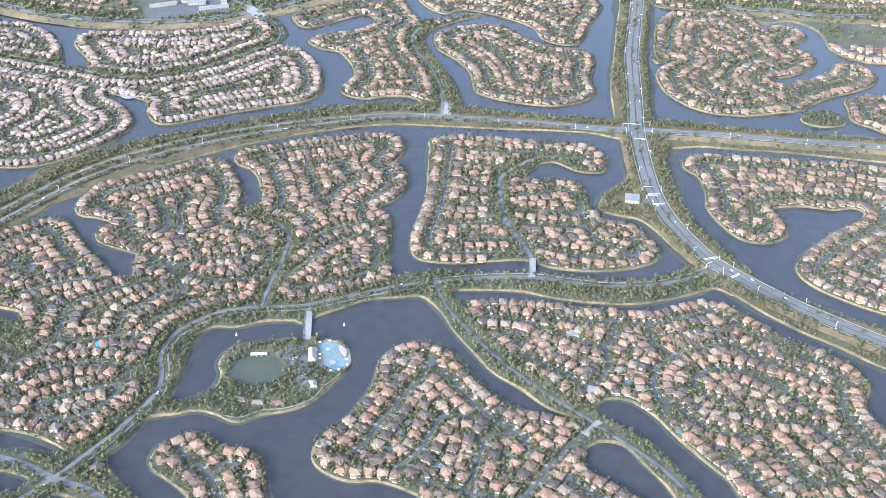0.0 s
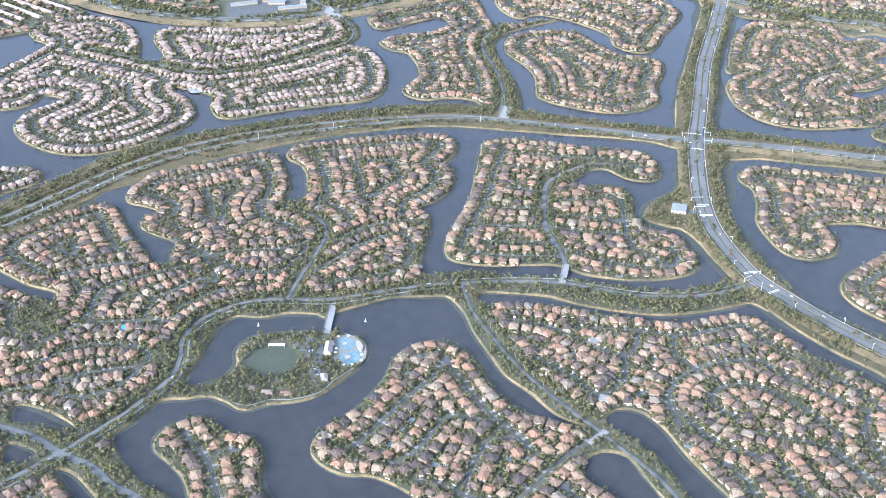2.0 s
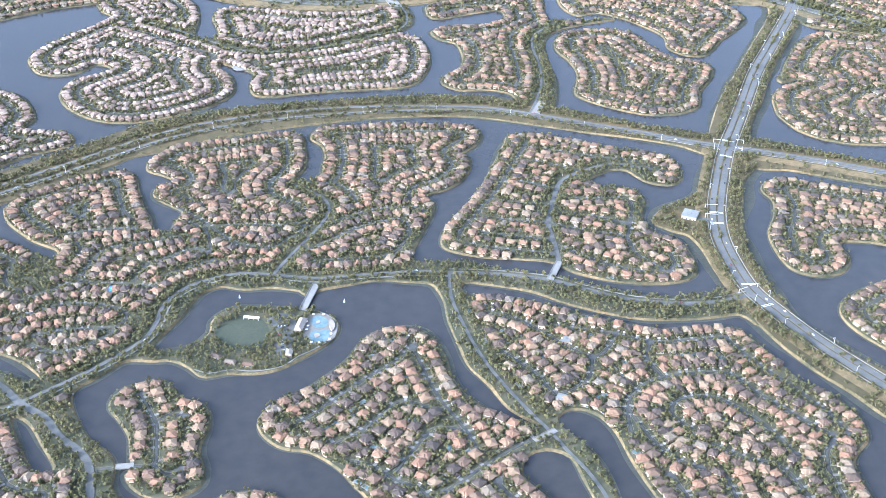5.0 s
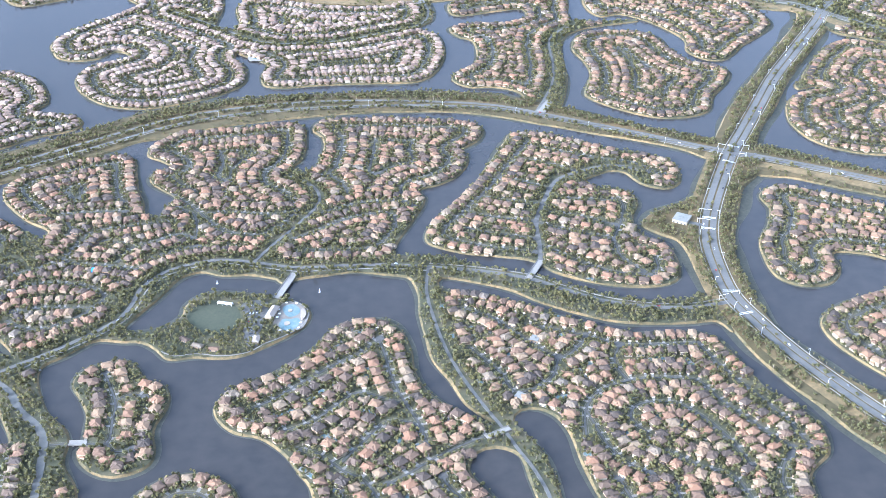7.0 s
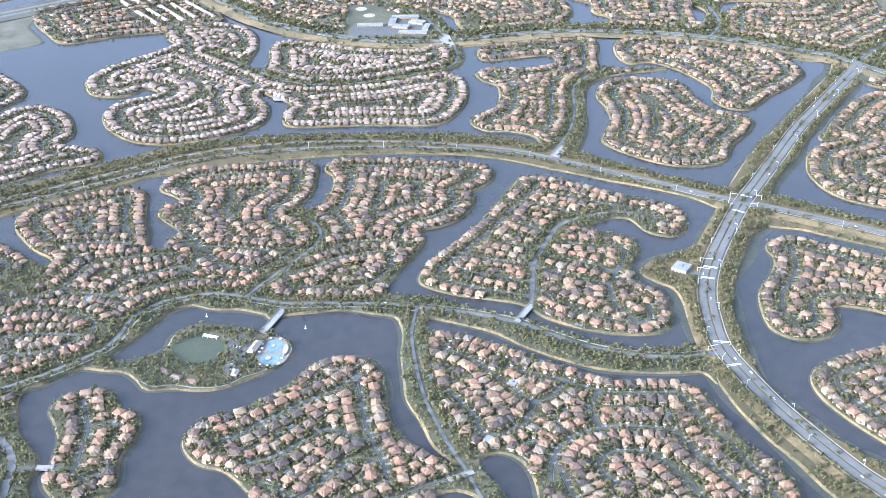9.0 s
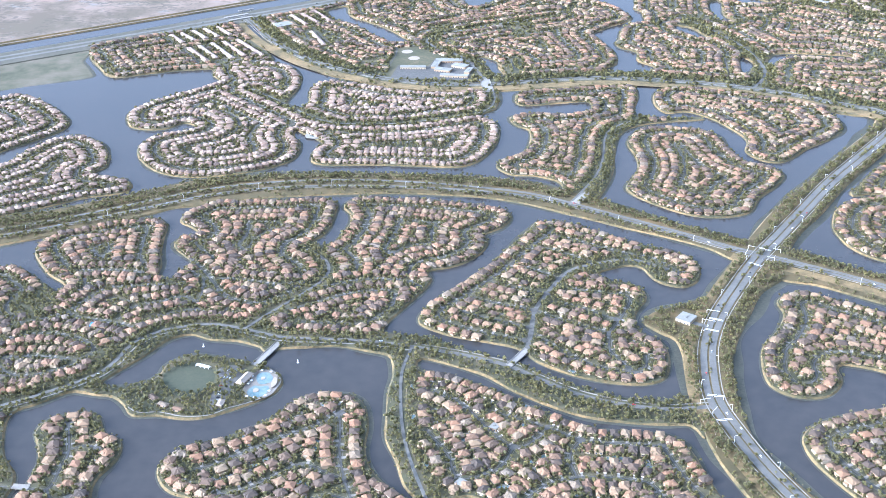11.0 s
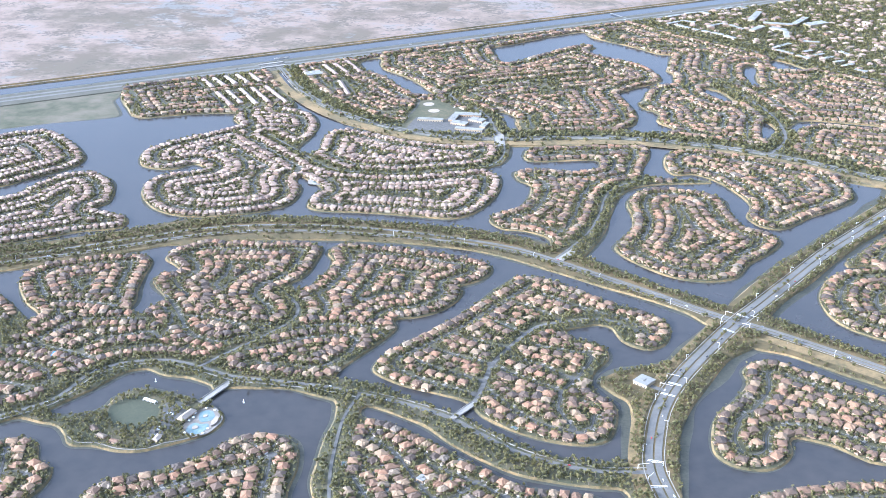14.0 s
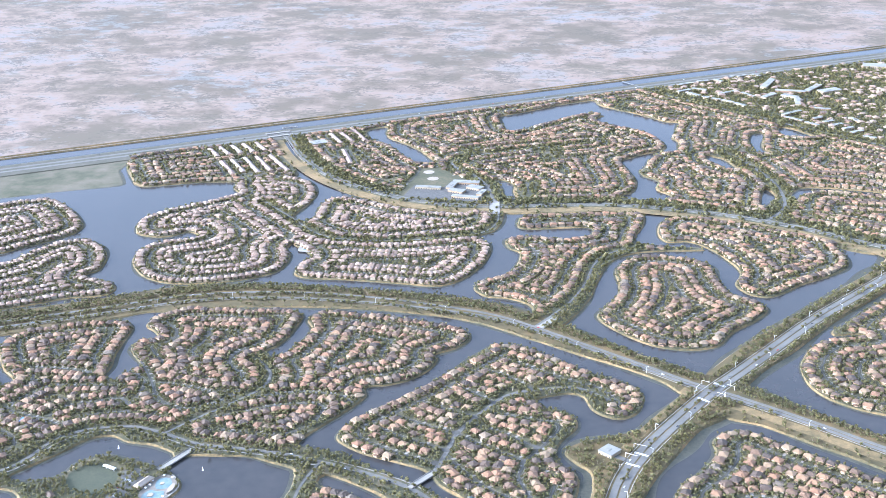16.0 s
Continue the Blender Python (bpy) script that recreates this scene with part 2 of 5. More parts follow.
def land(name, outline, holes=(), top=1.0, bank=1.3, mat=None, bank_mat=None, label="", step=4.0, shelf=1.6):
    """A raised piece of ground with sloping banks down to the water."""
    from mathutils.geometry import tessellate_polygon
    loops = [spline(outline, step, True)]
    if area(loops[0]) < 0:
        loops[0] = loops[0][::-1]
    for h in holes:
        h = spline(h, step, True)
        loops.append(h[::-1] if area(h) > 0 else h)
    ld = Land()
    ld.name, ld.loops, ld.top = name, loops, top
    LANDS[name] = ld
    body = tagged(new(name), label or "raised residential ground with mown grass", "ground", kind="structure")
    ld.root = body
    bv, bf, sv, sf = [], [], [], []
    inner = []
    for p in loops:
        nm = normals_of(p, True)
        wob = np.array([noise.noise(Vector((x * 0.05, y * 0.05, top))) for x, y in p])[:, None]
        q = p + nm * (bank * (1 + 0.8 * wob))
        inner.append(q)
        k = len(p)
        o = len(bv)
        for ring, z in ((p - nm * 1.2, -0.5), (p, 0.05), (p + (q - p) * 0.45, top * 0.5), (q, top)):
            bv += [(x, y, z) for x, y in ring]
        for i in range(k):
            j = (i + 1) % k
            for r in (0, k, 2 * k):
                bf.append((o + r + i, o + r + j, o + r + k + j, o + r + k + i))
        if shelf:
            w2 = np.array([max(0.2, 1.0 + 2.2 * noise.noise(Vector((x * 0.02, y * 0.02, 7.0 + top)))) for x, y in p])[:, None]
            o = len(sv)
            sv += [(x, y, 0.004) for x, y in p - nm * (shelf * w2)] + [(x, y, 0.03) for x, y in p + nm * 0.6]
            sf += [(o + i, o + (i + 1) % k, o + k + (i + 1) % k, o + k + i) for i in range(k)]
    tri = tessellate_polygon([[Vector((x, y, 0)) for x, y in q] for q in inner])
    flat = np.concatenate(inner)
    mesh_from("ground_top", [(x, y, top) for x, y in flat], [tuple(t) for t in tri], mat or LAWN, body)
    mesh_from("bank", bv, bf, bank_mat or BANK, body, "dry grassy bank sloping to the water")
    if sf:
        mesh_from("shallows", sv, sf, SHALLOW, body, "grey-green weedy shallows along the bank")
    return ld


def ribbon(name, pts, width, z, mat, parent=None, step=4.0, off=0.0, raw=False, label=""):
    p = np.array(pts, float) if raw else spline(pts, step)
    nm = normals_of(p, False)
    if callable(off):
        off = np.array([off(q) for q in p])[:, None]
    a, b = p + nm * (off + width / 2), p + nm * (off - width / 2)
    k = len(p)
    v = [(x, y, z) for x, y in a] + [(x, y, z) for x, y in b] + [(x, y, z - 0.25) for x, y in a] + [(x, y, z - 0.25) for x, y in b]
    f = []
    for i in range(k - 1):
        f += [(k + i, k + i + 1, i + 1, i), (i, i + 1, 2 * k + i + 1, 2 * k + i), (3 * k + i, 3 * k + i + 1, k + i + 1, k + i)]
    return mesh_from(name, v, f, mat, parent, label)


# ---------------------------------------------------------------- plan: shores
NORTH_SHORE = [(-92, 224), (-81, 236), (-58, 235), (-33, 235), (0, 232), (30, 228), (47, 219), (51, 205), (44, 188), (31, 174), (35, 166), (34, 149), (25, 130), (11, 117), (-5, 109), (-1, 97), (-4, 82), (-15, 53), (-23, 32), (-24, 18)]
PARKWAY_N = [(9, 15), (27, 5), (53, -6), (76, -14), (97, -27), (125, -41), (150, -46), (169, -45), (182, -40), (191, -58), (191, -84)]
PARKWAY_S = [(183, -72), (166, -73), (144, -73), (119, -70), (93, -59), (70, -45), (51, -30), (26, -19), (7, -14)]
EAST_SIDE = [(5, -23), (13, -29), (29, -31), (50, -41), (74, -54), (97, -69), (118, -80), (147, -83), (165, -82), (177, -88), (184, -100), (191, -122), (199, -143), (210, -156), (219, -170), (221, -183), (218, -200), (202, -219), (190, -300)]
LAGOON_E = [(95, -300), (88, -270), (85, -256), (86, -243), (81, -222), (77, -202), (74, -179), (68, -163), (58, -155), (48, -156), (43, -165), (51, -179), (58, -195), (62, -215), (64, -233), (66, -249), (67, -300)]
LAGOON_S = [(50, -300), (50, -243), (50, -233), (47, -215), (43, -195), (31, -188), (20, -192), (15, -205), (21, -218), (28, -230), (36, -250), (40, -300)]
SOUTH_POINT = [(-60, -300), (-66, -250), (-73, -216), (-79, -206), (-88, -190), (-103, -175), (-118, -170), (-128, -160), (-133, -147), (-129, -134), (-117, -123), (-98, -112), (-79, -92), (-67, -71), (-56, -62), (-42, -59), (-29, -62), (-21, -72), (-15, -93), (-13, -116), (-7, -133), (3, -146), (16, -157), (29, -167)]
CANAL_ROAD = [(31, -167), (16, -150), (7, -127), (-3, -105), (-7, -79), (-10, -55), (-10, -35), (-13, -20), (-17, -12), (-33, -8), (-53, -4), (-74, -8), (-90, -11)]
CLUB_LAKE = [(-102, -16), (-106, -11), (-124, -5), (-143, -5), (-159, 0), (-172, -8), (-182, -30), (-190, -45), (-199, -62)]
CLUB = [(-197, -67), (-186, -67), (-173, -63), (-165, -51), (-164, -39), (-157, -29), (-146, -23), (-135, -24), (-118, -27), (-106, -30), (-99, -32), (-92, -36), (-83, -44), (-80, -53), (-83, -65), (-93, -76), (-106, -87), (-119, -96), (-134, -99), (-151, -97), (-164, -99), (-170, -96), (-175, -89), (-186, -80), (-199, -79), (-209, -77)]
WEST_LAKE = [(-217, -78), (-231, -92), (-243, -104), (-240, -122), (-229, -146), (-215, -162), (-211, -174), (-210, -191), (-198, -215), (-190, -300)]
WEST_SIDE = [(-430, -300), (-430, 30), (-370, 66), (-331, 86), (-322, 83), (-302, 68), (-278, 49), (-277, 60), (-295, 74), (-313, 95), (-321, 108), (-325, 129), (-309, 148), (-273, 169), (-246, 177), (-232, 168), (-226, 142), (-220, 116), (-213, 98), (-211, 82), (-206, 79), (-199, 78)]
NORTH_WEST = [(-196, 92), (-192, 105), (-199, 113), (-209, 123), (-215, 132), (-215, 143), (-209, 149), (-202, 155), (-211, 164), (-223, 173), (-224, 189), (-214, 203), (-191, 214), (-168, 220), (-145, 222), (-123, 230), (-105, 226), (-99, 220), (-97, 206), (-96, 177), (-99, 159), (-104, 150), (-95, 143), (-86, 154), (-84, 168), (-82, 186), (-85, 202), (-92, 211)]
PONDS = [[(-300, -59), (-283, -68), (-269, -83), (-265, -90), (-271, -91), (-288, -81), (-302, -75)],
         [(-303, -94), (-293, -100), (-287, -107), (-294, -114), (-305, -110)],
         [(-276, -124), (-266, -131), (-256, -150), (-246, -172), (-256, -172), (-268, -147)]]
land("ground_mainland", NORTH_SHORE + PARKWAY_N + PARKWAY_S + EAST_SIDE + LAGOON_E + LAGOON_S + SOUTH_POINT + CANAL_ROAD + CLUB_LAKE + CLUB + WEST_LAKE + WEST_SIDE + NORTH_WEST, PONDS, 1.0)
land("ground_island_east", [(257, 98), (271, 106), (287, 101), (316, 85), (354, 67), (388, 51), (412, 32), (480, 0), (480, -260), (335, -205), (278, -139), (264, -120), (252, -98), (249, -79), (255, -66), (272, -53), (297, -42), (312, -35), (340, -28), (350, -20), (345, -12), (330, -10), (309, 3), (287, 8), (283, 3), (284, -10), (278, -24), (267, -33), (249, -33), (236, -22), (233, 0), (236, 26), (248, 49), (255, 71), (252, 87)])
land("ground_island_central", [(72, 202), (93, 204), (119, 192), (148, 174), (180, 161), (198, 145), (200, 125), (196, 111), (186, 103), (173, 106), (164, 114), (156, 130), (146, 133), (134, 127), (124, 119), (129, 109), (146, 107), (156, 98), (159, 83), (152, 64), (151, 48), (158, 33), (167, 27), (172, 15), (173, -4), (169, -21), (157, -29), (136, -30), (111, -24), (86, -11), (71, 5), (51, 11), (27, 16), (10, 23), (-2, 32), (-3, 45), (2, 59), (16, 84), (34, 113), (52, 155), (66, 189)])
land("ground_islet_southwest", [(-203, -99), (-192, -97), (-184, -105), (-177, -117), (-165, -123), (-160, -134), (-160, -147), (-164, -160), (-164, -170), (-161, -182), (-162, -194), (-170, -201), (-182, -204), (-193, -200), (-202, -191), (-206, -181), (-203, -177), (-205, -162), (-207, -149), (-213, -136), (-221, -122), (-220, -111), (-213, -103)])
land("ground_islet_south", [(-170, -225), (-164, -215), (-152, -205), (-137, -201), (-124, -206), (-114, -215), (-105, -240), (-110, -290), (-165, -290), (-178, -250)])
land("ground_island_spiral", [(-347, 387), (-354, 411), (-343, 440), (-317, 469), (-288, 507), (-299, 524), (-304, 550), (-274, 570), (-232, 568), (-204, 534), (-198, 497), (-199, 451), (-179, 438), (-172, 398), (-172, 367), (-161, 347), (-158, 311), (-179, 286), (-210, 269), (-246, 261), (-276, 270), (-301, 295), (-313, 322), (-310, 346), (-287, 366), (-273, 377), (-288, 387), (-302, 371), (-321, 367), (-337, 372)])
land("ground_island_school", [(-178, 456), (-185, 496), (-174, 520), (-140, 514), (-90, 497), (-40, 493), (-7, 508), (-2, 527), (10, 521), (16, 487), (15, 453), (4, 435), (20, 415), (25, 386), (22, 350), (11, 320), (-6, 306), (-43, 305), (-91, 303), (-125, 299), (-141, 305), (-145, 328), (-142, 351), (-175, 383), (-178, 415), (-181, 439)], top=1.03)
land("ground_island_west", [(-640, 330), (-529, 420), (-513, 438), (-481, 449), (-439, 420), (-405, 383), (-402, 359), (-418, 331), (-432, 312), (-445, 294), (-520, 250)])
land("ground_island_southwest", [(-520, 210), (-428, 268), (-416, 308), (-401, 335), (-380, 347), (-351, 329), (-333, 303), (-326, 276), (-332, 260), (-297, 250), (-287, 236), (-293, 222), (-320, 210), (-343, 192), (-366, 175), (-460, 130)])
land("ground_peninsula_north", [(32, 482), (36, 503), (75, 516), (120, 529), (152, 532), (158, 500), (154, 466), (157, 447), (168, 449), (176, 446), (189, 446), (216, 449), (222, 444), (216, 441), (189, 434), (168, 427), (156, 419), (146, 409), (138, 388), (135, 349), (134, 310), (129, 279), (121, 251), (112, 244), (93, 248), (87, 280), (64, 293), (44, 293), (29, 308), (31, 325), (48, 342), (54, 364), (52, 399), (38, 411), (31, 433), (48, 444), (82, 444), (108, 457), (107, 481), (82, 476), (55, 467), (38, 466)], top=1.03)
land("ground_island_northeast", [(174, 478), (174, 511), (189, 531), (223, 530), (263, 521), (301, 505), (333, 488), (352, 455), (351, 427), (336, 403), (312, 378), (297, 356), (283, 343), (266, 347), (254, 366), (257, 393), (246, 419), (229, 444), (206, 462), (185, 457)])
land("ground_island_north", [(146, 380), (150, 398), (160, 414), (178, 419), (210, 418), (232, 402), (241, 370), (255, 341), (274, 333), (284, 317), (275, 292), (258, 266), (247, 237), (225, 225), (199, 226), (174, 240), (153, 259), (144, 275), (150, 298), (155, 320), (153, 346), (147, 367)])
FAR_EAST_N = [(395, 377), (412, 387), (424, 383), (449, 375), (476, 362), (486, 345), (484, 327), (482, 317), (498, 321), (513, 318), (515, 301), (514, 288), (504, 279), (491, 276), (484, 267), (489, 251), (490, 239), (476, 223), (458, 215), (439, 211), (427, 212), (418, 206), (424, 198), (440, 199), (468, 202), (482, 207), (497, 220), (512, 222)]
FAR_EAST_S = [(519, 209), (524, 194), (520, 182), (506, 170), (485, 164), (457, 161), (435, 156), (418, 150), (407, 146), (387, 149), (365, 151), (345, 157), (328, 168), (317, 183), (312, 200), (310, 216), (313, 234), (319, 252), (332, 268), (352, 278), (363, 282), (352, 283), (336, 277), (335, 287), (344, 298), (353, 317), (376, 354)]
land("ground_island_far_east", FAR_EAST_N + FAR_EAST_S)
land("ground_islet_east", [(402, 137), (413, 143), (423, 140), (435, 135), (436, 124), (432, 112), (422, 109), (405, 114), (396, 127)])
land("ground_island_edge", [(457, 149), (471, 154), (488, 151), (509, 138), (499, 87), (461, 77), (447, 99), (440, 113), (443, 123), (451, 136)])
# embankments that carry the main roads
BOULEVARD_N = [(-470, 100), (-430, 138), (-390, 160), (-346, 181), (-307, 206), (-274, 229), (-236, 256), (-209, 266), (-175, 275), (-153, 279), (-102, 285), (-49, 288), (2, 289), (29, 286), (55, 281), (82, 272), (119, 251), (145, 236), (184, 211), (229, 190), (276, 172), (314, 149), (358, 121), (398, 100), (445, 74), (560, 10)]
BOULEVARD_S = [(540, -30), (419, 40), (380, 64), (347, 84), (322, 96), (284, 116), (258, 122), (225, 151), (210, 166), (187, 179), (164, 189), (141, 198), (116, 210), (91, 221), (65, 233), (39, 241), (14, 245), (-37, 246), (-87, 241), (-135, 232), (-168, 224), (-212, 205), (-235, 198), (-254, 183), (-293, 154), (-331, 131), (-400, 90), (-440, 60)]
land("ground_embankment_boulevard", BOULEVARD_N + BOULEVARD_S, top=1.1, mat=VERGE, shelf=2.6)
land("ground_embankment_highway", [(300, -262), (239, -188), (223, -157), (211, -137), (200, -112), (193, -89), (187, -60), (184, -32), (182, -15), (181, 10), (177, 28), (167, 36), (156, 49), (160, 61), (170, 71), (191, 83), (203, 94), (214, 120), (227, 148), (235, 170), (245, 198), (270, 251), (303, 307), (339, 369), (379, 437), (400, 490), (455, 490), (418, 435), (371, 359), (334, 297), (305, 239), (283, 200), (268, 160), (261, 125), (243, 100), (231, 65), (219, 27), (214, -6), (215, -39), (220, -76), (233, -106), (250, -133), (274, -160), (345, -245)], top=1.16, mat=VERGE, shelf=4.0)
LAGOON_NW = [(-225, 771), (-214, 789), (-204, 791), (-198, 766), (-187, 745), (-173, 735), (-153, 719), (-133, 699), (-115, 675), (-106, 663), (-113, 653), (-127, 655), (-144, 674), (-160, 694), (-177, 715), (-197, 731), (-211, 741)]
BIG_LAKE_N = [(-73, 865), (-64, 881), (-45, 899), (-26, 920), (0, 948), (20, 964), (35, 973), (46, 951), (71, 932), (95, 919), (120, 901), (143, 883), (158, 883), (158, 862), (157, 833), (156, 810), (164, 800), (167, 781), (168, 757), (156, 750), (144, 737), (139, 715), (137, 689), (133, 675), (140, 656), (151, 649), (158, 639), (157, 619), (161, 608), (174, 597), (176, 586), (155, 578), (132, 576)]
BIG_LAKE_S = [(124, 585), (135, 599), (136, 628), (129, 653), (121, 673), (113, 693), (108, 707), (117, 720), (131, 739), (146, 753), (153, 769), (146, 796), (132, 818), (113, 835), (90, 847), (62, 863), (52, 883), (60, 898), (44, 910), (31, 899), (12, 875), (-11, 844), (-29, 819), (-43, 801), (-53, 814)]
FAR_LAKES = [LAGOON_NW, BIG_LAKE_N + BIG_LAKE_S,
             [(-18, 612), (-4, 606), (4, 596), (7, 577), (14, 556), (8, 551), (1, 561), (-5, 580), (-14, 597)],
             [(203, 748), (211, 743), (223, 736), (237, 710), (242, 697), (231, 699), (218, 713), (207, 726)],
             [(249, 816), (251, 846), (261, 855), (266, 844), (264, 807), (267, 784), (274, 773), (267, 765), (258, 779), (253, 797)],
             [(283, 883), (298, 880), (315, 863), (325, 847), (311, 842), (295, 844), (286, 852)],
             [(273, 636), (281, 623), (284, 610), (277, 587), (271, 578), (270, 608)],
             [(306, 605), (309, 622), (323, 637), (358, 640), (392, 637), (393, 648), (358, 652), (323, 652), (308, 644), (300, 620)]]
FAR_SHORE_E = [(549, 206), (534, 212), (524, 225), (519, 236), (517, 252), (523, 269), (530, 286), (532, 301), (528, 314), (519, 327), (506, 328), (492, 328), (486, 341), (479, 356), (465, 367), (445, 380), (426, 394), (409, 405)]
FAR_SHORE_S = [(387, 464), (368, 466), (343, 476), (322, 491), (301, 506), (274, 518), (246, 527), (217, 533), (177, 537), (148, 538), (130, 538), (108, 530), (86, 521), (52, 513), (21, 506), (-11, 500), (-41, 497), (-79, 501), (-113, 509), (-151, 526), (-183, 543), (-221, 582), (-254, 623), (-284, 668), (-303, 705)]
land("ground_far", [(-318, 706), (-292, 664), (-268, 622), (-252, 595), (-248, 577), (-272, 566), (-294, 551), (-318, 544), (-349, 536), (-378, 522), (-400, 510), (-416, 514), (-430, 532), (-454, 564), (-468, 592), (-474, 615), (-329, 716), (-88, 912), (435, 1292), (900, 1630), (1100, 1300), (1000, 100), (760, 60), (640, 150)] + FAR_SHORE_E + FAR_SHORE_S, FAR_LAKES, 1.2, bank=3)
land("ground_wet_field", [(-462, 560), (-452, 545), (-438, 525), (-433, 511), (-469, 488), (-496, 473), (-546, 441), (-760, 320), (-790, 420), (-610, 520), (-475, 608)], top=0.3, mat=WETFIELD, bank_mat=WETFIELD)

# water and the open marsh
water = mesh_from("water", [(-900, -340, 0), (1100, -340, 0), (1100, 1700, 0), (860, 1665, 0), (-610, 520, 0), (-900, 300, 0)], [(0, 1, 2, 3, 4, 5)], WATER)
tagged(water, "dark still lake and canal water with soft sky reflections", "water", kind="structure")
R = 30000
ground = mesh_from("ground", [(-R, -R, -1.0), (R, -R, -1.0), (R, R, -1.0), (-R, R, -1.0)], [(0, 1, 2, 3)], MARSH)
tagged(ground, "wide flat marsh of dry sawgrass and wet patches", "ground", kind="structure")

# levee, highway and canal along the edge of the marsh
LV, LN = np.array((0.7957, 0.6057)), np.array((-0.6057, 0.7957))      # along, and across towards the marsh
L0 = np.array((-600.0, 527.0)) - LV * 500


def long_strip(name, a, b, z, mat, label, low=-1.2, slope=2.0, category="ground", length=3300):
    """A straight embankment between the offsets a and b from the town side."""
    c = [(a, low), (a + slope, z), (b - slope, z), (b, low)]
    v, f = [], []
    n = 60
    for i in range(n + 1):
        for o, h in c:
            p = L0 + LV * (length * i / n) + LN * o
            v.append((p[0], p[1], h))
    for i in range(n):
        for j in range(3):
            k = i * 4 + j
            f.append((k, k + 4, k + 5, k + 1))
    return tagged(mesh_from(name, v, f, mat), label, category, kind="structure")


long_strip("ground_highway_verge", -24, 22, 1.35, DULLGRASS, "dull grass verge under the highway")
long_strip("road_highway_south", -9, -3, 1.5, ROAD, "grey asphalt highway carriageway", low=1.2, slope=0.2, category="road")
long_strip("road_highway_north", 3, 9, 1.5, ROAD, "grey asphalt highway carriageway", low=1.2, slope=0.2, category="road")
tagged(mesh_from("water_canal", [tuple(L0 + LV * d + LN * o) + (0.02,) for d, o in ((0, 19), (3300, 19), (3300, 53), (0, 53))], [(0, 1, 2, 3)], WATER), "straight canal of grey-blue water", "water", kind="structure")
long_strip("ground_levee", 50, 56, 1.3, BANK, "long earth levee with a track on top", slope=2.2)
long_strip("ground_levee_track", 52.6, 53.4, 1.36, SAND, "pale track on the levee", low=1.2, slope=0.1)
long_strip("ground_levee_outer", 63, 67, 0.5, BANK, "low earth berm at the marsh", slope=1.6)

# ---------------------------------------------------------------- plan: roads
BOULEVARD = [(-480, 85), (-420, 112), (-370, 136), (-338, 153), (-299, 177), (-259, 204), (-217, 231), (-172, 249), (-120, 260), (-68, 264), (-16, 263), (35, 258), (61, 253), (87, 243), (138, 217), (186, 192), (230, 168), (258, 156), (290, 141), (329, 121), (369, 99), (440, 62), (545, -10)]
HIGHWAY = [(320, -255), (267, -180), (256, -165), (239, -136), (223, -106), (209, -72), (200, -44), (198, -13), (200, 25), (209, 63), (225, 106), (246, 156), (266, 195), (291, 244), (320, 301), (357, 363), (398, 431), (427, 482), (491, 550), (600, 660)]
PARKWAY = [(-2, 0), (31, -6), (66, -17), (86, -30), (114, -46), (142, -54), (169, -56), (199, -50)]
CANAL_LANE = [(-2, 0), (-4, -30), (0, -62), (6, -93), (14, -120), (25, -148), (36, -172), (43, -190), (50, -206), (56, -226), (58, -246), (59, -300)]
LAKE_DRIVE = [(-2, 0), (-29, 4), (-62, 4), (-93, 3), (-124, 11), (-147, 15), (-167, 10), (-184, 0), (-196, -18), (-199, -36), (-205, -54), (-221, -71), (-241, -88), (-258, -100), (-274, -111), (-300, -126), (-360, -160)]
CROSS_DRIVE = [(-380, -40), (-320, -72), (-300, -84), (-286, -96), (-274, -111), (-256, -128), (-246, -145), (-232, -160), (-225, -176), (-220, -220), (-210, -300)]
BRIDGE_ROAD = [(-93, 3), (-98, -16), (-103, -32), (-108, -42)]
GATE_ROAD = [(-123, 12), (-112, 33), (-94, 64), (-82, 92), (-86, 115), (-106, 135)]
ISLAND_ROAD = [(66, -17), (70, -8), (76, 3), (78, 29), (79, 58), (90, 94), (101, 119), (119, 132), (149, 142), (174, 129)]
FAR_BOULEVARD = [(-328, 743), (-320, 732), (-310, 718), (-270, 656), (-224, 603), (-185, 570), (-144, 547), (-100, 529), (-53, 520), (-2, 525), (47, 537), (105, 552), (146, 555), (187, 552), (233, 546), (276, 535), (322, 518), (355, 500), (392, 482), (491, 375), (527, 357), (546, 341), (572, 327), (627, 306), (760, 230), (900, 120)]
NORTH_DRIVE = [(98, 242), (109, 270), (119, 302), (124, 341), (125, 382), (129, 404), (140, 422), (156, 434)]
SCHOOL_DRIVE = [(1, 528), (12, 478), (3, 443), (-30, 425), (-73, 405), (-131, 399), (-160, 410), (-196, 443), (-246, 487)]
FAR_DRIVE = [(-2, 525), (-13, 560), (-29, 594), (-49, 622), (-70, 639), (-83, 659), (-75, 685), (-53, 701), (-29, 719), (8, 741), (60, 770)]
FAR_AVENUE = [(60, 1085), (95, 1052), (147, 1003), (225, 948), (298, 896), (364, 850), (407, 823), (520, 745), (640, 660), (760, 560)]
CULVERT_DRIVE = [(278, 538), (290, 565), (294, 592), (291, 621), (282, 658), (266, 695), (247, 730), (223, 763)]
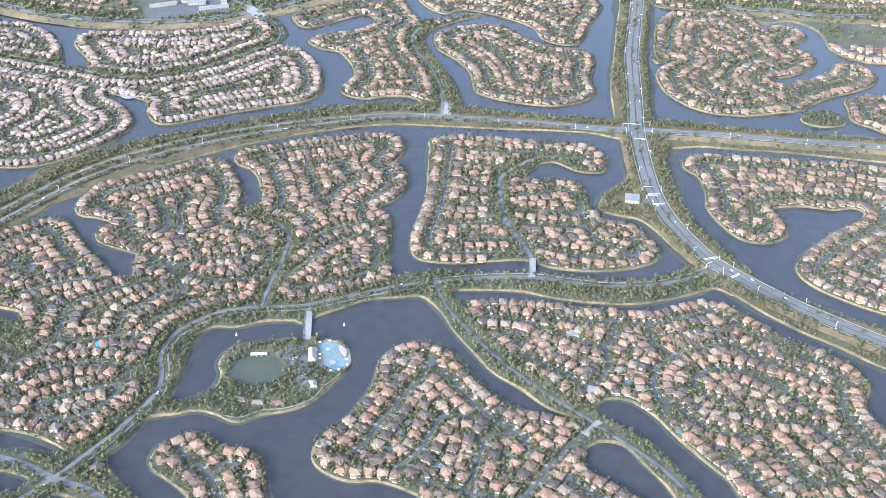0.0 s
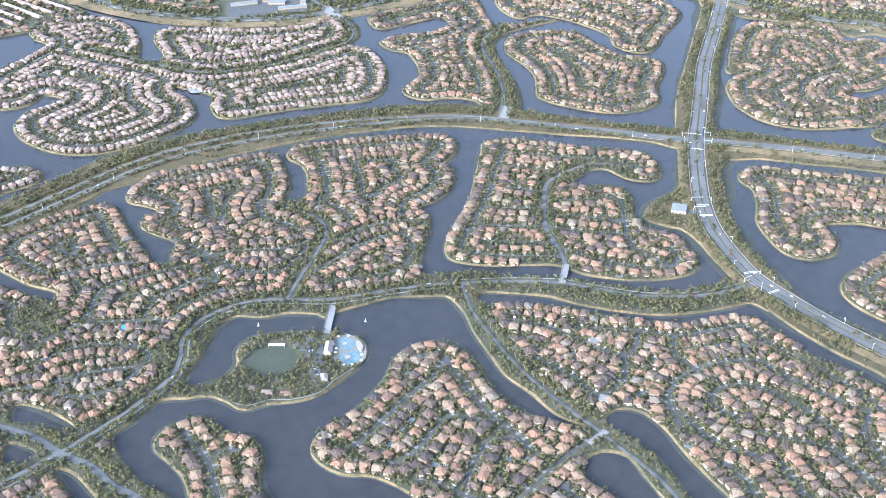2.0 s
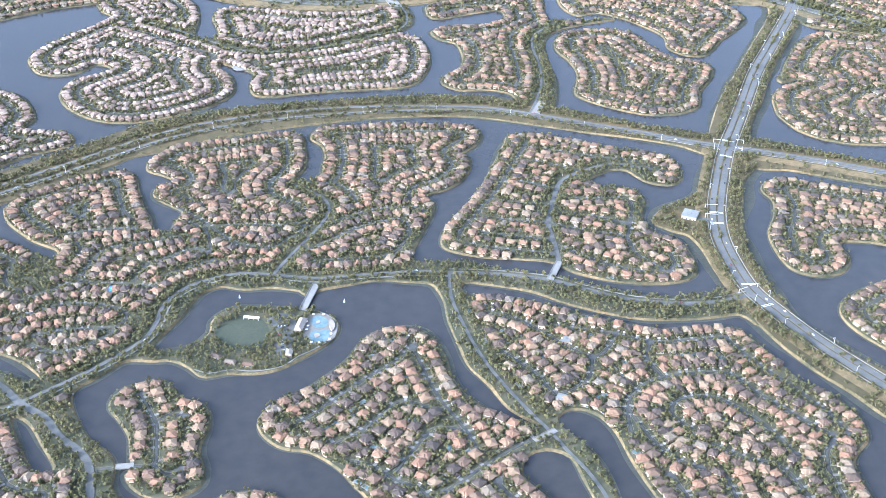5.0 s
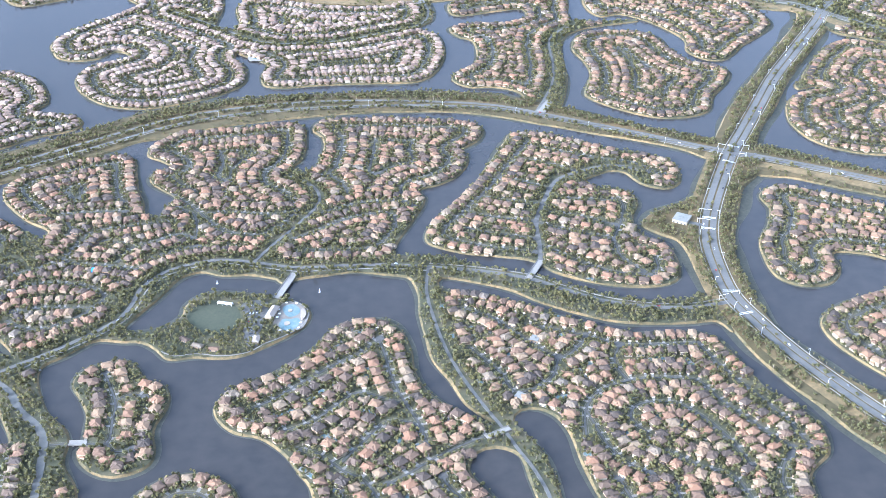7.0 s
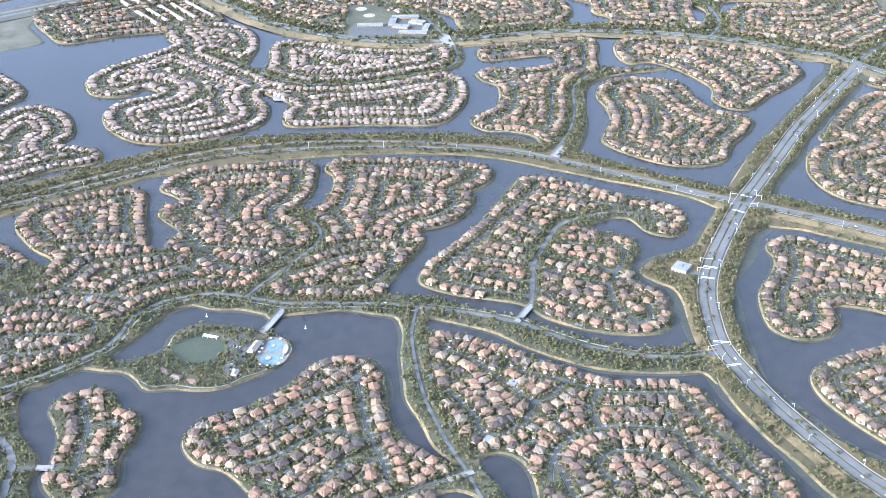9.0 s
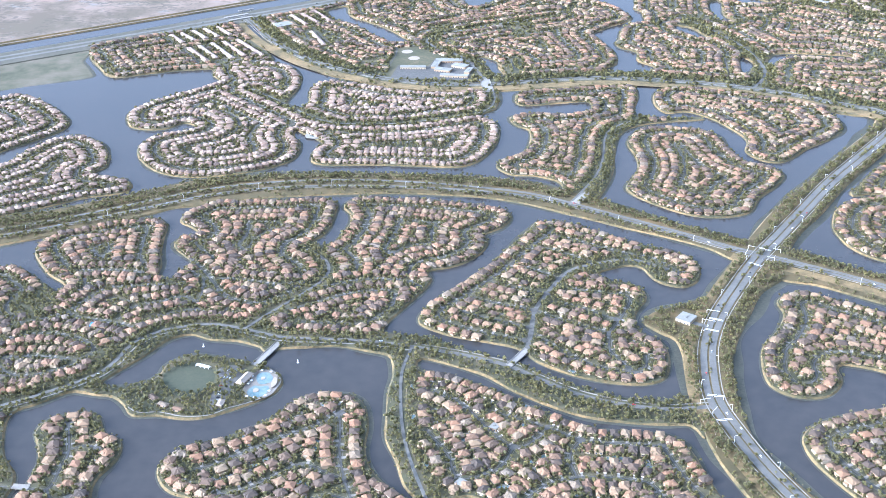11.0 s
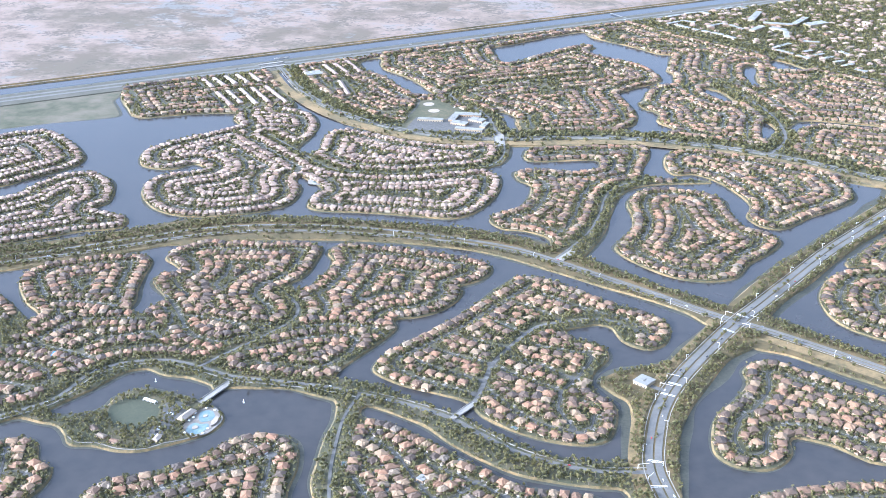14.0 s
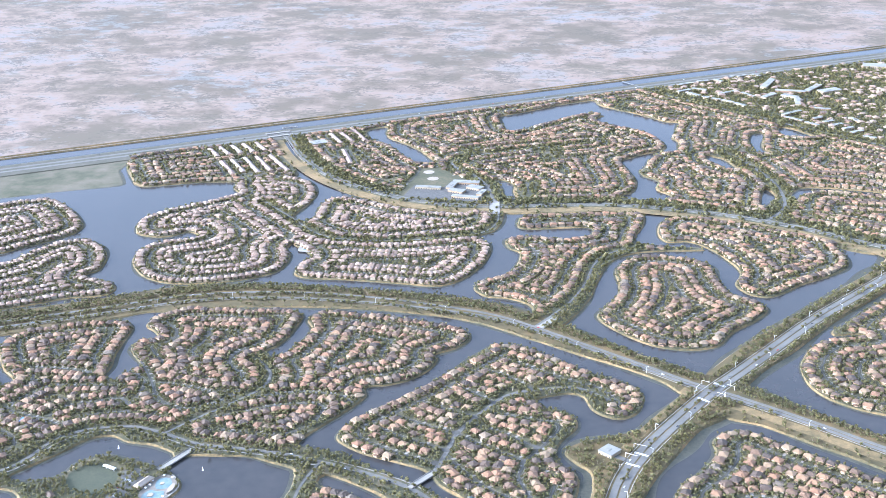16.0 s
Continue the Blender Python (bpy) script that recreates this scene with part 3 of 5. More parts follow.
ARTERIALS = [(BOULEVARD, 15), (HIGHWAY, 15), (PARKWAY, 8), (CANAL_LANE, 6), (LAKE_DRIVE, 5), (CROSS_DRIVE, 6), (BRIDGE_ROAD, 4), (GATE_ROAD, 4), (ISLAND_ROAD, 4), (FAR_BOULEVARD, 15), (NORTH_DRIVE, 4), (SCHOOL_DRIVE, 5), (FAR_DRIVE, 4), (FAR_AVENUE, 8), (CULVERT_DRIVE, 8)]
STREETS = [
    [(-110, -148), (-99, -141), (-83, -126), (-64, -109), (-47, -96), (-35, -82)],
    [(-37, -80), (-32, -99), (-28, -121), (-20, -147), (-12, -166), (-8, -184)],
    [(-92, -170), (-75, -162), (-60, -147), (-48, -136), (-32, -142), (-20, -148)],
    [(-83, -184), (-69, -190), (-56, -203), (-42, -214), (-30, -240)],
    [(36, -174), (16, -183), (-3, -195), (-18, -207), (-30, -216)],
    [(-56, -197), (-39, -173), (-30, -163), (-16, -165), (-12, -171)],
    [(-222, -176), (-206, -175), (-190, -175), (-190, -157), (-191, -141), (-197, -125), (-203, -111)],
    [(-190, -175), (-184, -183), (-174, -181)], [(-191, -137), (-182, -132), (-175, -135)],
    [(86, 187), (67, 150), (52, 117), (30, 79), (13, 53), (13, 38), (44, 24), (74, 16)],
    [(27, 74), (51, 65), (78, 58)], [(17, 55), (47, 43), (77, 34)], [(41, 97), (66, 88), (87, 84)],
    [(56, 127), (78, 117), (95, 106)], [(72, 158), (96, 148), (117, 133)],
    [(82, 180), (109, 168), (139, 154), (164, 146), (183, 126)],
    [(78, 58), (103, 44), (130, 32), (133, 10), (145, -12)], [(79, 27), (99, 7), (123, -10), (150, -17)],
    [(91, 94), (119, 89), (145, 85), (143, 62), (132, 31)], [(88, 72), (112, 64), (136, 51)],
    [(17, -50), (39, -63), (56, -85), (76, -106), (91, -94), (96, -84)],
    [(58, -70), (77, -77), (96, -84), (119, -95), (143, -95), (165, -95)],
    [(83, -180), (86, -157), (97, -140), (115, -131), (132, -129), (156, -132), (168, -153), (184, -176), (198, -195)],
    [(165, -95), (177, -124), (192, -151), (203, -176), (208, -195)], [(86, -157), (93, -185), (102, -203), (114, -213)],
    [(115, -131), (110, -112), (116, -95)], [(119, -180), (111, -165), (119, -153), (139, -153), (153, -166), (165, -188), (171, -209)],
    [(20, -93), (37, -117), (47, -139), (68, -128), (76, -106)], [(126, -194), (143, -208), (160, -218), (170, -260)],
    [(-288, 1), (-258, 20), (-252, 37), (-242, 57), (-216, 64), (-189, 71)], [(-258, 20), (-245, 14), (-218, 10), (-203, 4)],
    [(-218, 14), (-211, 34), (-196, 42), (-180, 51), (-170, 45)], [(-277, 81), (-254, 85), (-225, 85)],
    [(-195, 111), (-172, 84), (-156, 62), (-142, 51), (-123, 48), (-107, 61), (-100, 74)], [(-164, 81), (-140, 80), (-116, 76), (-98, 82)],
    [(-100, 40), (-81, 52), (-59, 68), (-31, 75), (-24, 56), (-37, 29)], [(-82, 76), (-52, 90), (-21, 92), (-10, 84)],
    [(-167, 45), (-173, 77), (-187, 89)],
    [(-289, -21), (-271, -11), (-250, -10), (-230, -16), (-219, -28), (-225, -39), (-240, -39), (-257, -39), (-277, -43)],
    [(-278, -52), (-260, -63), (-243, -58), (-225, -44)],
]

CLUB_DECK = [(-104, -64), (-102, -44), (-96, -38), (-88, -42), (-83, -50), (-82, -58), (-85, -68), (-92, -73), (-99, -72)]
CLUB_PARK = [(-127, -43), (-122, -36), (-110, -38), (-109, -53), (-110, -64), (-112, -72), (-112, -86), (-119, -86), (-123, -69), (-121, -56)]

# ---------------------------------------------------------------- fields on a raster of the plan
CELL, X0, Y0, NX, NY = 2.5, -660.0, -320.0, 704, 784
gx, gy = np.meshgrid(X0 + CELL * (np.arange(NX) + 0.5), Y0 + CELL * (np.arange(NY) + 0.5))


def cells(p):
    p = np.atleast_2d(p)
    return np.clip(((p[:, 0] - X0) / CELL).astype(int), 0, NX - 1), np.clip(((p[:, 1] - Y0) / CELL).astype(int), 0, NY - 1)


def fill(loops, grid, value):
    """Raster fill by the even-odd rule, a row at a time."""
    for j in range(NY):
        y = Y0 + CELL * (j + 0.5)
        xs = []
        for p in loops:
            a, b = p, np.roll(p, -1, 0)
            c = (a[:, 1] > y) != (b[:, 1] > y)
            if c.any():
                xs += list(a[c, 0] + (y - a[c, 1]) / (b[c, 1] - a[c, 1]) * (b[c, 0] - a[c, 0]))
        xs.sort()
        for s, e in zip(xs[::2], xs[1::2]):
            i, k = int(np.ceil((s - X0) / CELL - 0.5)), int(np.ceil((e - X0) / CELL - 0.5))
            grid[j, max(i, 0):max(min(k, NX), 0)] = value


def distance(seed):
    """Distance of every cell to the nearest seed cell (jump flooding)."""
    best = np.full((NY, NX), 1e9)
    sx, sy = np.where(seed, gx, 1e6), np.where(seed, gy, 1e6)
    best = np.hypot(sx - gx, sy - gy)
    step = 64
    while step:
        for dj in (-step, 0, step):
            for di in (-step, 0, step):
                if not (di or dj) or abs(dj) >= NY or abs(di) >= NX:
                    continue
                d = (slice(max(dj, 0), NY + min(dj, 0)), slice(max(di, 0), NX + min(di, 0)))
                s = (slice(max(-dj, 0), NY + min(-dj, 0)), slice(max(-di, 0), NX + min(-di, 0)))
                cx, cy = sx[s], sy[s]
                nd = np.hypot(cx - gx[d], cy - gy[d])
                w = nd < best[d]
                sx[d] = np.where(w, cx, sx[d])
                sy[d] = np.where(w, cy, sy[d])
                best[d] = np.where(w, nd, best[d])
        step //= 2
    return best


def seeded(lines):
    g = np.zeros((NY, NX), bool)
    for p in lines:
        i, j = cells(p)
        g[j, i] = True
    return g


land_id = np.full((NY, NX), -1)
NAMES = list(LANDS)
for k, nme in enumerate(NAMES):
    fill(LANDS[nme].loops, land_id, k)
EMBANK = [NAMES.index("ground_embankment_boulevard"), NAMES.index("ground_embankment_highway")]
FARID, FIELDID, MAINID = NAMES.index("ground_far"), NAMES.index("ground_wet_field"), NAMES.index("ground_mainland")
TOPS = np.array([LANDS[n].top for n in NAMES])
d_shore = distance(land_id < 0)
d_art = np.full((NY, NX), 1e9)
for half in sorted({h for l, h in ARTERIALS}):
    d_art = np.minimum(d_art, distance(seeded([spline(l, 1.0) for l, h in ARTERIALS if h == half])) - half)
d_line = distance(seeded([spline(l, 1.0) for l, h in ARTERIALS]))
free = np.minimum(d_shore, d_art)
club = (gx > -216) & (gx < -76) & (gy > -101) & (gy < -21)
plant = (gx > 150) & (gx < 205) & (gy > 30) & (gy < 84)
school = (gx > -112) & (gx < -18) & (gy > 530) & (gy < 640) & (gy < 610 - (gx + 60) * 0.9)
seen = (gx < 720) & (gy < 1320) & ~((gx > 480) & (gy > 560))
campus = (gy > 1122 - 0.74 * gx) & (gx > 60)      # beyond the far avenue
green = ~seen | campus | (np.hypot(gx + 288, gy - 30) < 20) | ((gx > 470) & (gx < 640) & (abs(gy - 284 + (gx - 550) * 0.55) < 30) & (land_id == FARID)) | (land_id == NAMES.index("ground_islet_east")) | (np.hypot(gx - 135, gy - 117) < 9)
TERRACES = [(-379, 642, -49, 36), (-369, 651, -46, 34), (-357, 660, -47, 36), (-345, 668, -48, 38), (-332, 676, -49, 38), (-337, 589, -51, 56), (-328, 598, -51, 52), (-313, 604, -52, 64), (-301, 612, -51, 62), (-284, 618, -50, 70), (-252, 727, -53, 46), (-240, 735, -51, 46), (-227, 746, -54, 52), (-213, 658, -62, 56)]
terraces = np.zeros_like(club)
for x, y, t, L in TERRACES:
    c, s = math.cos(radians(t)), math.sin(radians(t))
    terraces |= (abs((gx - x) * c + (gy - y) * s) < L / 2 + 4) & (abs((gy - y) * c - (gx - x) * s) < 7.5)
free[club | plant | school | green | terraces] = -5
for k in EMBANK + [FIELDID]:
    free[land_id == k] = -5
smooth = free.copy()
for _ in range(2):
    smooth[1:-1, 1:-1] = (smooth[1:-1, 1:-1] * 2 + smooth[:-2, 1:-1] + smooth[2:, 1:-1] + smooth[1:-1, :-2] + smooth[1:-1, 2:]) / 6
gyy, gxx = np.gradient(smooth, CELL)
level_map = smooth
smooth, gxx, gyy, free, d_shore, d_art, d_line = (g.tolist() for g in (smooth, gxx, gyy, free, d_shore, d_art, d_line))      # plain lists are quicker to read one by one
ids = land_id.tolist()


def sample(g, p):
    fx, fy = (p[0] - X0) / CELL - 0.5, (p[1] - Y0) / CELL - 0.5
    i, j = int(min(max(fx, 0), NX - 2)), int(min(max(fy, 0), NY - 2))
    u, v = fx - i, fy - j
    a, b = g[j], g[j + 1]
    return (a[i] * (1 - u) + a[i + 1] * u) * (1 - v) + (b[i] * (1 - u) + b[i + 1] * u) * v


def settle(p, level):
    for _ in range(3):
        g = (sample(gxx, p), sample(gyy, p))
        m = math.hypot(*g)
        if m < 0.3:
            return None, None
        t = (level - sample(smooth, p)) * min(1.0, 1 / m) / m
        p = (p[0] + g[0] * t, p[1] + g[1] * t)
    if abs(sample(smooth, p) - level) > 1.2:
        return None, None
    return p, (g[0] / m, g[1] / m)


class Hash:
    """Points by square, to ask whether anything stands too near."""
    def __init__(self, size):
        self.s, self.d = size, {}

    def key(self, p):
        return int(math.floor(p[0] / self.s)), int(math.floor(p[1] / self.s))

    def add(self, p):
        self.d.setdefault(self.key(p), []).append((p[0], p[1]))

    def near(self, p, r):
        a, b = self.key(p)
        for i in range(a - 1, a + 2):
            for j in range(b - 1, b + 2):
                for q in self.d.get((i, j), ()):
                    if (p[0] - q[0])**2 + (p[1] - q[1])**2 < r * r:
                        return True
        return False


rng = random.Random(7)
houses, house_at, street_at = [], Hash(10), Hash(6)
side_streets = []


def add_street(p):
    side_streets.append(p)
    for q in p:
        street_at.add(q)


NARROW = {"ground_mainland", "ground_island_spiral", "ground_island_school", "ground_island_west", "ground_island_southwest"}


def pitch_at(p, k):
    """Plot width: narrow plots in the older villages, wide ones on the points and islands."""
    south_point = -140 < p[0] < 36 and p[1] < -55
    return 6.3 if NAMES[k] in NARROW and not south_point else 7.7


def try_house(p, facing, pitch):
    k = ids[min(max(int((p[1] - Y0) / CELL), 0), NY - 1)][min(max(int((p[0] - X0) / CELL), 0), NX - 1)]
    if k < 0 or k in EMBANK or k == FIELDID or not (X0 + 20 < p[0] < 700 and Y0 + 12 < p[1] < 1330) or sample(free, p) < 4.5:
        return False
    pitch = pitch_at(p, k)
    if house_at.near(p, pitch * 0.93) or street_at.near(p, 5.0):
        return False
    house_at.add(p)
    houses.append((p[0], p[1], math.atan2(facing[1], facing[0]), int(k), pitch))
    return True


for s in STREETS:
    add_street(spline(s, 2.0))
add_street(spline(ISLAND_ROAD, 2.0)[12:])
for p in list(side_streets):
    nm = normals_of(p, False)
    seg = np.concatenate([[0], np.cumsum(np.hypot(*np.diff(p, axis=0).T))])
    for side in (1, -1):
        s = 3.0
        while s < seg[-1] - 1:
            i = int(np.searchsorted(seg, s))
            ok = try_house(p[i] + nm[i] * side * 8.2, -nm[i] * side, 7.8)
            s += (6.2 if houses[-1][4] < 7 else 7.8) if ok else 1.0
    for sgn, i in ((1, -1), (-1, 0)):
        d = p[i] - p[i - sgn]
        d = d / np.hypot(*d)
        try_house(p[i] + d * 9, -d, 7.8)


def march(level, pitch, street=False):
    """Walk round the contour at that distance from the shore, setting houses or laying street."""
    ok = (np.abs(level_map - level) < CELL * 0.6)
    js, is_ = np.nonzero(ok)
    done = Hash(6)
    for j, i in list(zip(js, is_))[::3]:
        p = (gx[j, i], gy[j, i])
        if done.near(p, 4.5):
            continue
        for sense in (1, -1):
            q, line = p, []
            for n in range(1200):
                q, g = settle(q, level)
                if q is None or (n > 2 and done.near(q, 1.2)) or (street and (street_at.near(q, 5.5) or house_at.near(q, 5.0))):
                    break
                if n > 8 and math.hypot(q[0] - line[0][0], q[1] - line[0][1]) < 2.2:
                    break
                line.append(q)
                q = (q[0] - g[1] * sense * 1.6, q[1] + g[0] * sense * 1.6)
            for a in line[:-2]:
                done.add(a)
            if street:
                if len(line) > 12:
                    add_street(np.array(line))
            else:
                for a in line:
                    done.add(a)
                    g = (sample(gxx, a) * facing, sample(gyy, a) * facing)
                    try_house(a, g, pitch)


for level, facing, street in ((16.5, 1, True), (7.5, 1, False), (43.0, 1, True), (25.0, -1, False), (34.5, 1, False), (69.5, 1, True), (51.5, -1, False), (61.0, 1, False), (78.0, -1, False), (87.0, 1, False)):
    march(level, 7.6, street)
# what is left between the rows
js, is_ = np.nonzero(level_map > 6)
left = list(zip(js.tolist(), is_.tolist()))
rng.shuffle(left)
for j, i in left:
    p = (gx[j, i], gy[j, i])
    if not house_at.near(p, 8.0):
        a = rng.uniform(0, 6.28)
        try_house(p, (math.cos(a), math.sin(a)), 8.0)
print("houses", len(houses), "streets", len(side_streets))

for x, y, t, L in TERRACES:
    for k in range(-int(L / 4), int(L / 4) + 1):
        house_at.add(np.array((x + 2 * k * math.cos(radians(t)), y + 2 * k * math.sin(radians(t)))))

# ---------------------------------------------------------------- roads
def road(name, line, width, z, label, mat=ROAD, category="road", off=0.0):
    return tagged(ribbon(name, line, width, z, mat, off=off), label, category, kind="structure")


def lane_gap(q):
    """The boulevard's lanes lie wide apart in the west and draw together towards the avenue."""
    return float(np.interp(q[0], (-80, 90), (6.0, 2.1)))


for line, nm_, w, half, z in ((BOULEVARD, "boulevard", 3.2, lane_gap, 1.32), (HIGHWAY, "avenue", 4.6, lambda q: 2.9, 1.40), (FAR_BOULEVARD, "far_boulevard", 2.4, lambda q: 2.4, 1.44)):
    road("road_" + nm_ + "_a", line, w, z, "grey asphalt carriageway of a divided avenue", off=half)
    road("road_" + nm_ + "_b", line, w, z, "grey asphalt carriageway of a divided avenue", off=lambda q: -half(q))
    road("pavement_" + nm_, line, 0.6, z - 0.05, "pale concrete path beside the avenue", PAVING, "pavement", off=lambda q: -half(q) - w / 2 - 1.6)
road("ground_straw_boulevard", [p for p in BOULEVARD if p[0] > 225], 9.0, 1.14, "strip of dry yellow grass beside the boulevard", STRAW, "grass", off=-12.0)
road("ground_straw_boulevard_north", BOULEVARD, 2.5, 1.13, "strip of dry yellow grass beside the boulevard", STRAW, "grass", off=14.5)
road("ground_straw_far", FAR_BOULEVARD[2:24], 13, 1.21, "strip of dry yellow grass beside the far boulevard", STRAW, "grass", off=-15.5)
road("ground_straw_avenue", HIGHWAY[:12], 7.0, 1.2, "worn strip of dry grass along the avenue bank", STRAW, "grass", off=12.5)
road("pavement_avenue_west", HIGHWAY, 0.6, 1.33, "pale concrete path beside the avenue", PAVING, "pavement", off=7.0)
road("road_parkway", PARKWAY, 3.8, 1.28, "grey parkway with a kerb")
road("road_canal_lane", CANAL_LANE, 2.1, 1.31, "narrow grey lane between trees")
road("road_lake_drive", LAKE_DRIVE, 3.0, 1.34, "pale grey lakeside drive")
road("pavement_lake_drive", LAKE_DRIVE, 1.1, 1.24, "pale concrete path along the lake", PAVING, "pavement", off=4.6)
road("pavement_parkway", PARKWAY, 0.9, 1.22, "pale concrete path along the parkway", PAVING, "pavement", off=4.8)
road("road_cross_drive", CROSS_DRIVE, 4.8, 1.37, "pale grey drive crossing the lakeside drive")
road("road_gate", GATE_ROAD, 2.4, 1.30, "entrance road between dark hedges")
road("road_island", ISLAND_ROAD, 3.4, 1.25, "winding island road")
road("road_north_drive", NORTH_DRIVE, 2.0, 1.25, "narrow road between trees")
road("road_school_drive", SCHOOL_DRIVE, 1.8, 1.47, "narrow road between trees")
road("road_far_drive", FAR_DRIVE, 3.4, 1.41, "narrow far road")
road("road_far_avenue", FAR_AVENUE, 2.6, 1.41, "far avenue under dark trees")
road("road_culvert", CULVERT_DRIVE, 3.4, 1.38, "narrow far road")
sv, sf = [], []
for si, p in enumerate(side_streets):
    nm = normals_of(p, False)
    zs = 1.23 + 0.004 * (si % 13)
    k0 = len(sv)
    a, b = p + nm * 0.68, p - nm * 0.68
    sv += [(x, y, zs) for x, y in a] + [(x, y, zs) for x, y in b]
    k = len(p)
    sf += [(k0 + k + i, k0 + k + i + 1, k0 + i + 1, k0 + i) for i in range(k - 1)]
    c = p[-1]
    o = len(sv)
    sv += [(c[0] + 3.0 * math.cos(t * 0.5236), c[1] + 3.0 * math.sin(t * 0.5236), zs + 0.06) for t in range(12)]
    sf.append(tuple(range(o, o + 12)))
tagged(mesh_from("road_residential", sv, sf, STREET), "network of narrow grey residential streets", "road", kind="structure")
wv, wf = [], []
for si, p in enumerate(side_streets):
    nm = normals_of(p, False)
    k = len(p)
    zs = 1.15 + 0.004 * (si % 13)
    for side in (1, -1):
        k0 = len(wv)
        wv += [(x, y, zs + 0.002 * side) for x, y in p + nm * side * 1.62] + [(x, y, zs + 0.002 * side) for x, y in p + nm * side * 1.45]
        wf += [(k0 + i, k0 + i + 1, k0 + k + i + 1, k0 + k + i) for i in range(k - 1)]
tagged(mesh_from("pavement_residential", wv, wf, PAVING), "thin pale pavements along the residential streets", "pavement", kind="structure")


# ---------------------------------------------------------------- houses
def box(v, f, x0, x1, y0, y1, z0, z1):
    o = len(v)
    v += [(x, y, z) for z in (z0, z1) for x, y in ((x0, y0), (x1, y0), (x1, y1), (x0, y1))]
    f += [tuple(o + i for i in q) for q in ((0, 1, 5, 4), (1, 2, 6, 5), (2, 3, 7, 6), (3, 0, 4, 7), (4, 5, 6, 7))]


def hip(v, f, x0, x1, y0, y1, z, rise, over=0.35):
    x0, x1, y0, y1 = x0 - over, x1 + over, y0 - over, y1 + over
    w, d = x1 - x0, y1 - y0
    o = len(v)
    i = min(w, d) / 2
    if d >= w:
        r = [((x0 + x1) / 2, y0 + i * 0.85, z + rise), ((x0 + x1) / 2, y1 - i * 0.85, z + rise)]
        v += [(x0, y0, z), (x1, y0, z), (x1, y1, z), (x0, y1, z)] + r
        q = ((0, 1, 4), (1, 2, 5, 4), (2, 3, 5), (3, 0, 4, 5))
    else:
        r = [(x0 + i * 0.85, (y0 + y1) / 2, z + rise), (x1 - i * 0.85, (y0 + y1) / 2, z + rise)]
        v += [(x0, y0, z), (x1, y0, z), (x1, y1, z), (x0, y1, z)] + r
        q = ((0, 1, 5, 4), (1, 2, 5), (2, 3, 4, 5), (3, 0, 4))
    f += [tuple(o + k for k in t) for t in q]
    f.append((o + 3, o + 2, o + 1, o))


def house_shape(n):
    """Walls and roof of one house type; the street lies towards +x."""
    r = random.Random(100 + n)
    w, d = (r.uniform(4.6, 5.1), r.uniform(6.6, 8.0)) if n < 9 else (r.uniform(5.6, 6.5), r.uniform(6.2, 7.6))
    h = r.choice((1.5, 1.5, 2.6))
    wv, wf, rv, rf = [], [], [], []
    box(wv, wf, -d / 2, d / 2 - 1.2, -w / 2, w / 2, -0.2, h)
    hip(rv, rf, -d / 2, d / 2 - 1.2, -w / 2, w / 2, h, r.uniform(1.0, 1.3))
    if n % 3:                       # cross wing with its own ridge
        xc, hw = r.uniform(-0.22, 0.02) * d, d * r.uniform(0.14, 0.2)
        box(wv, wf, xc - hw, xc + hw, -w / 2 - 0.35, w / 2 + 0.35, -0.2, h - 0.03)
        hip(rv, rf, xc - hw, xc + hw, -w / 2 - 0.35, w / 2 + 0.35, h - 0.02, r.uniform(0.75, 1.05))
    side = r.choice((1, -1))
    gw = w * r.uniform(0.42, 0.52)
    y0, y1 = (w / 2 - gw, w / 2) if side > 0 else (-w / 2, -w / 2 + gw)
    hg = 1.35
    box(wv, wf, d / 2 - 2.6, d / 2 + 0.9, y0, y1, -0.2, hg)
    hip(rv, rf, d / 2 - 3.4, d / 2 + 0.9, y0, y1, hg + (0.02 if h < 2 else 0), 0.95)
    if r.random() < 0.6:            # rear wing
        yw = -side * w * 0.12
        box(wv, wf, -d / 2 - 1.3, -d / 2 + 0.5, yw - w * 0.26, yw + w * 0.26, -0.2, 1.3)
        hip(rv, rf, -d / 2 - 1.3, -d / 2 + 1.4, yw - w * 0.26, yw + w * 0.26, 1.32, 0.8)
    if h > 2 and r.random() < 0.7:  # low side roof
        box(wv, wf, -d / 2 + 0.6, d / 2 - 1.6, -side * w / 2 - 0.5, -side * w / 2 + 0.5, -0.2, 1.3)
        hip(rv, rf, -d / 2 + 0.6, d / 2 - 1.6, -side * w / 2 - 0.6, -side * w / 2 + 0.6, 1.32, 0.6)
    return dict(w=w, d=d, h=h, gy=(y0 + y1) / 2, gw=gw, gx=d / 2 + 0.9, walls=(wv, wf), roof=(rv, rf), side=side)


SHAPES = [house_shape(n) for n in range(18)]


def shape_for(pitch):
    return rng.randrange(9) if pitch < 7 else 9 + rng.randrange(9)


def plain_mesh(name, v, f, mat):
    me = bpy.data.meshes.new(name)
    me.from_pydata(v, [], f)
    me.materials.append(mat)
    return me


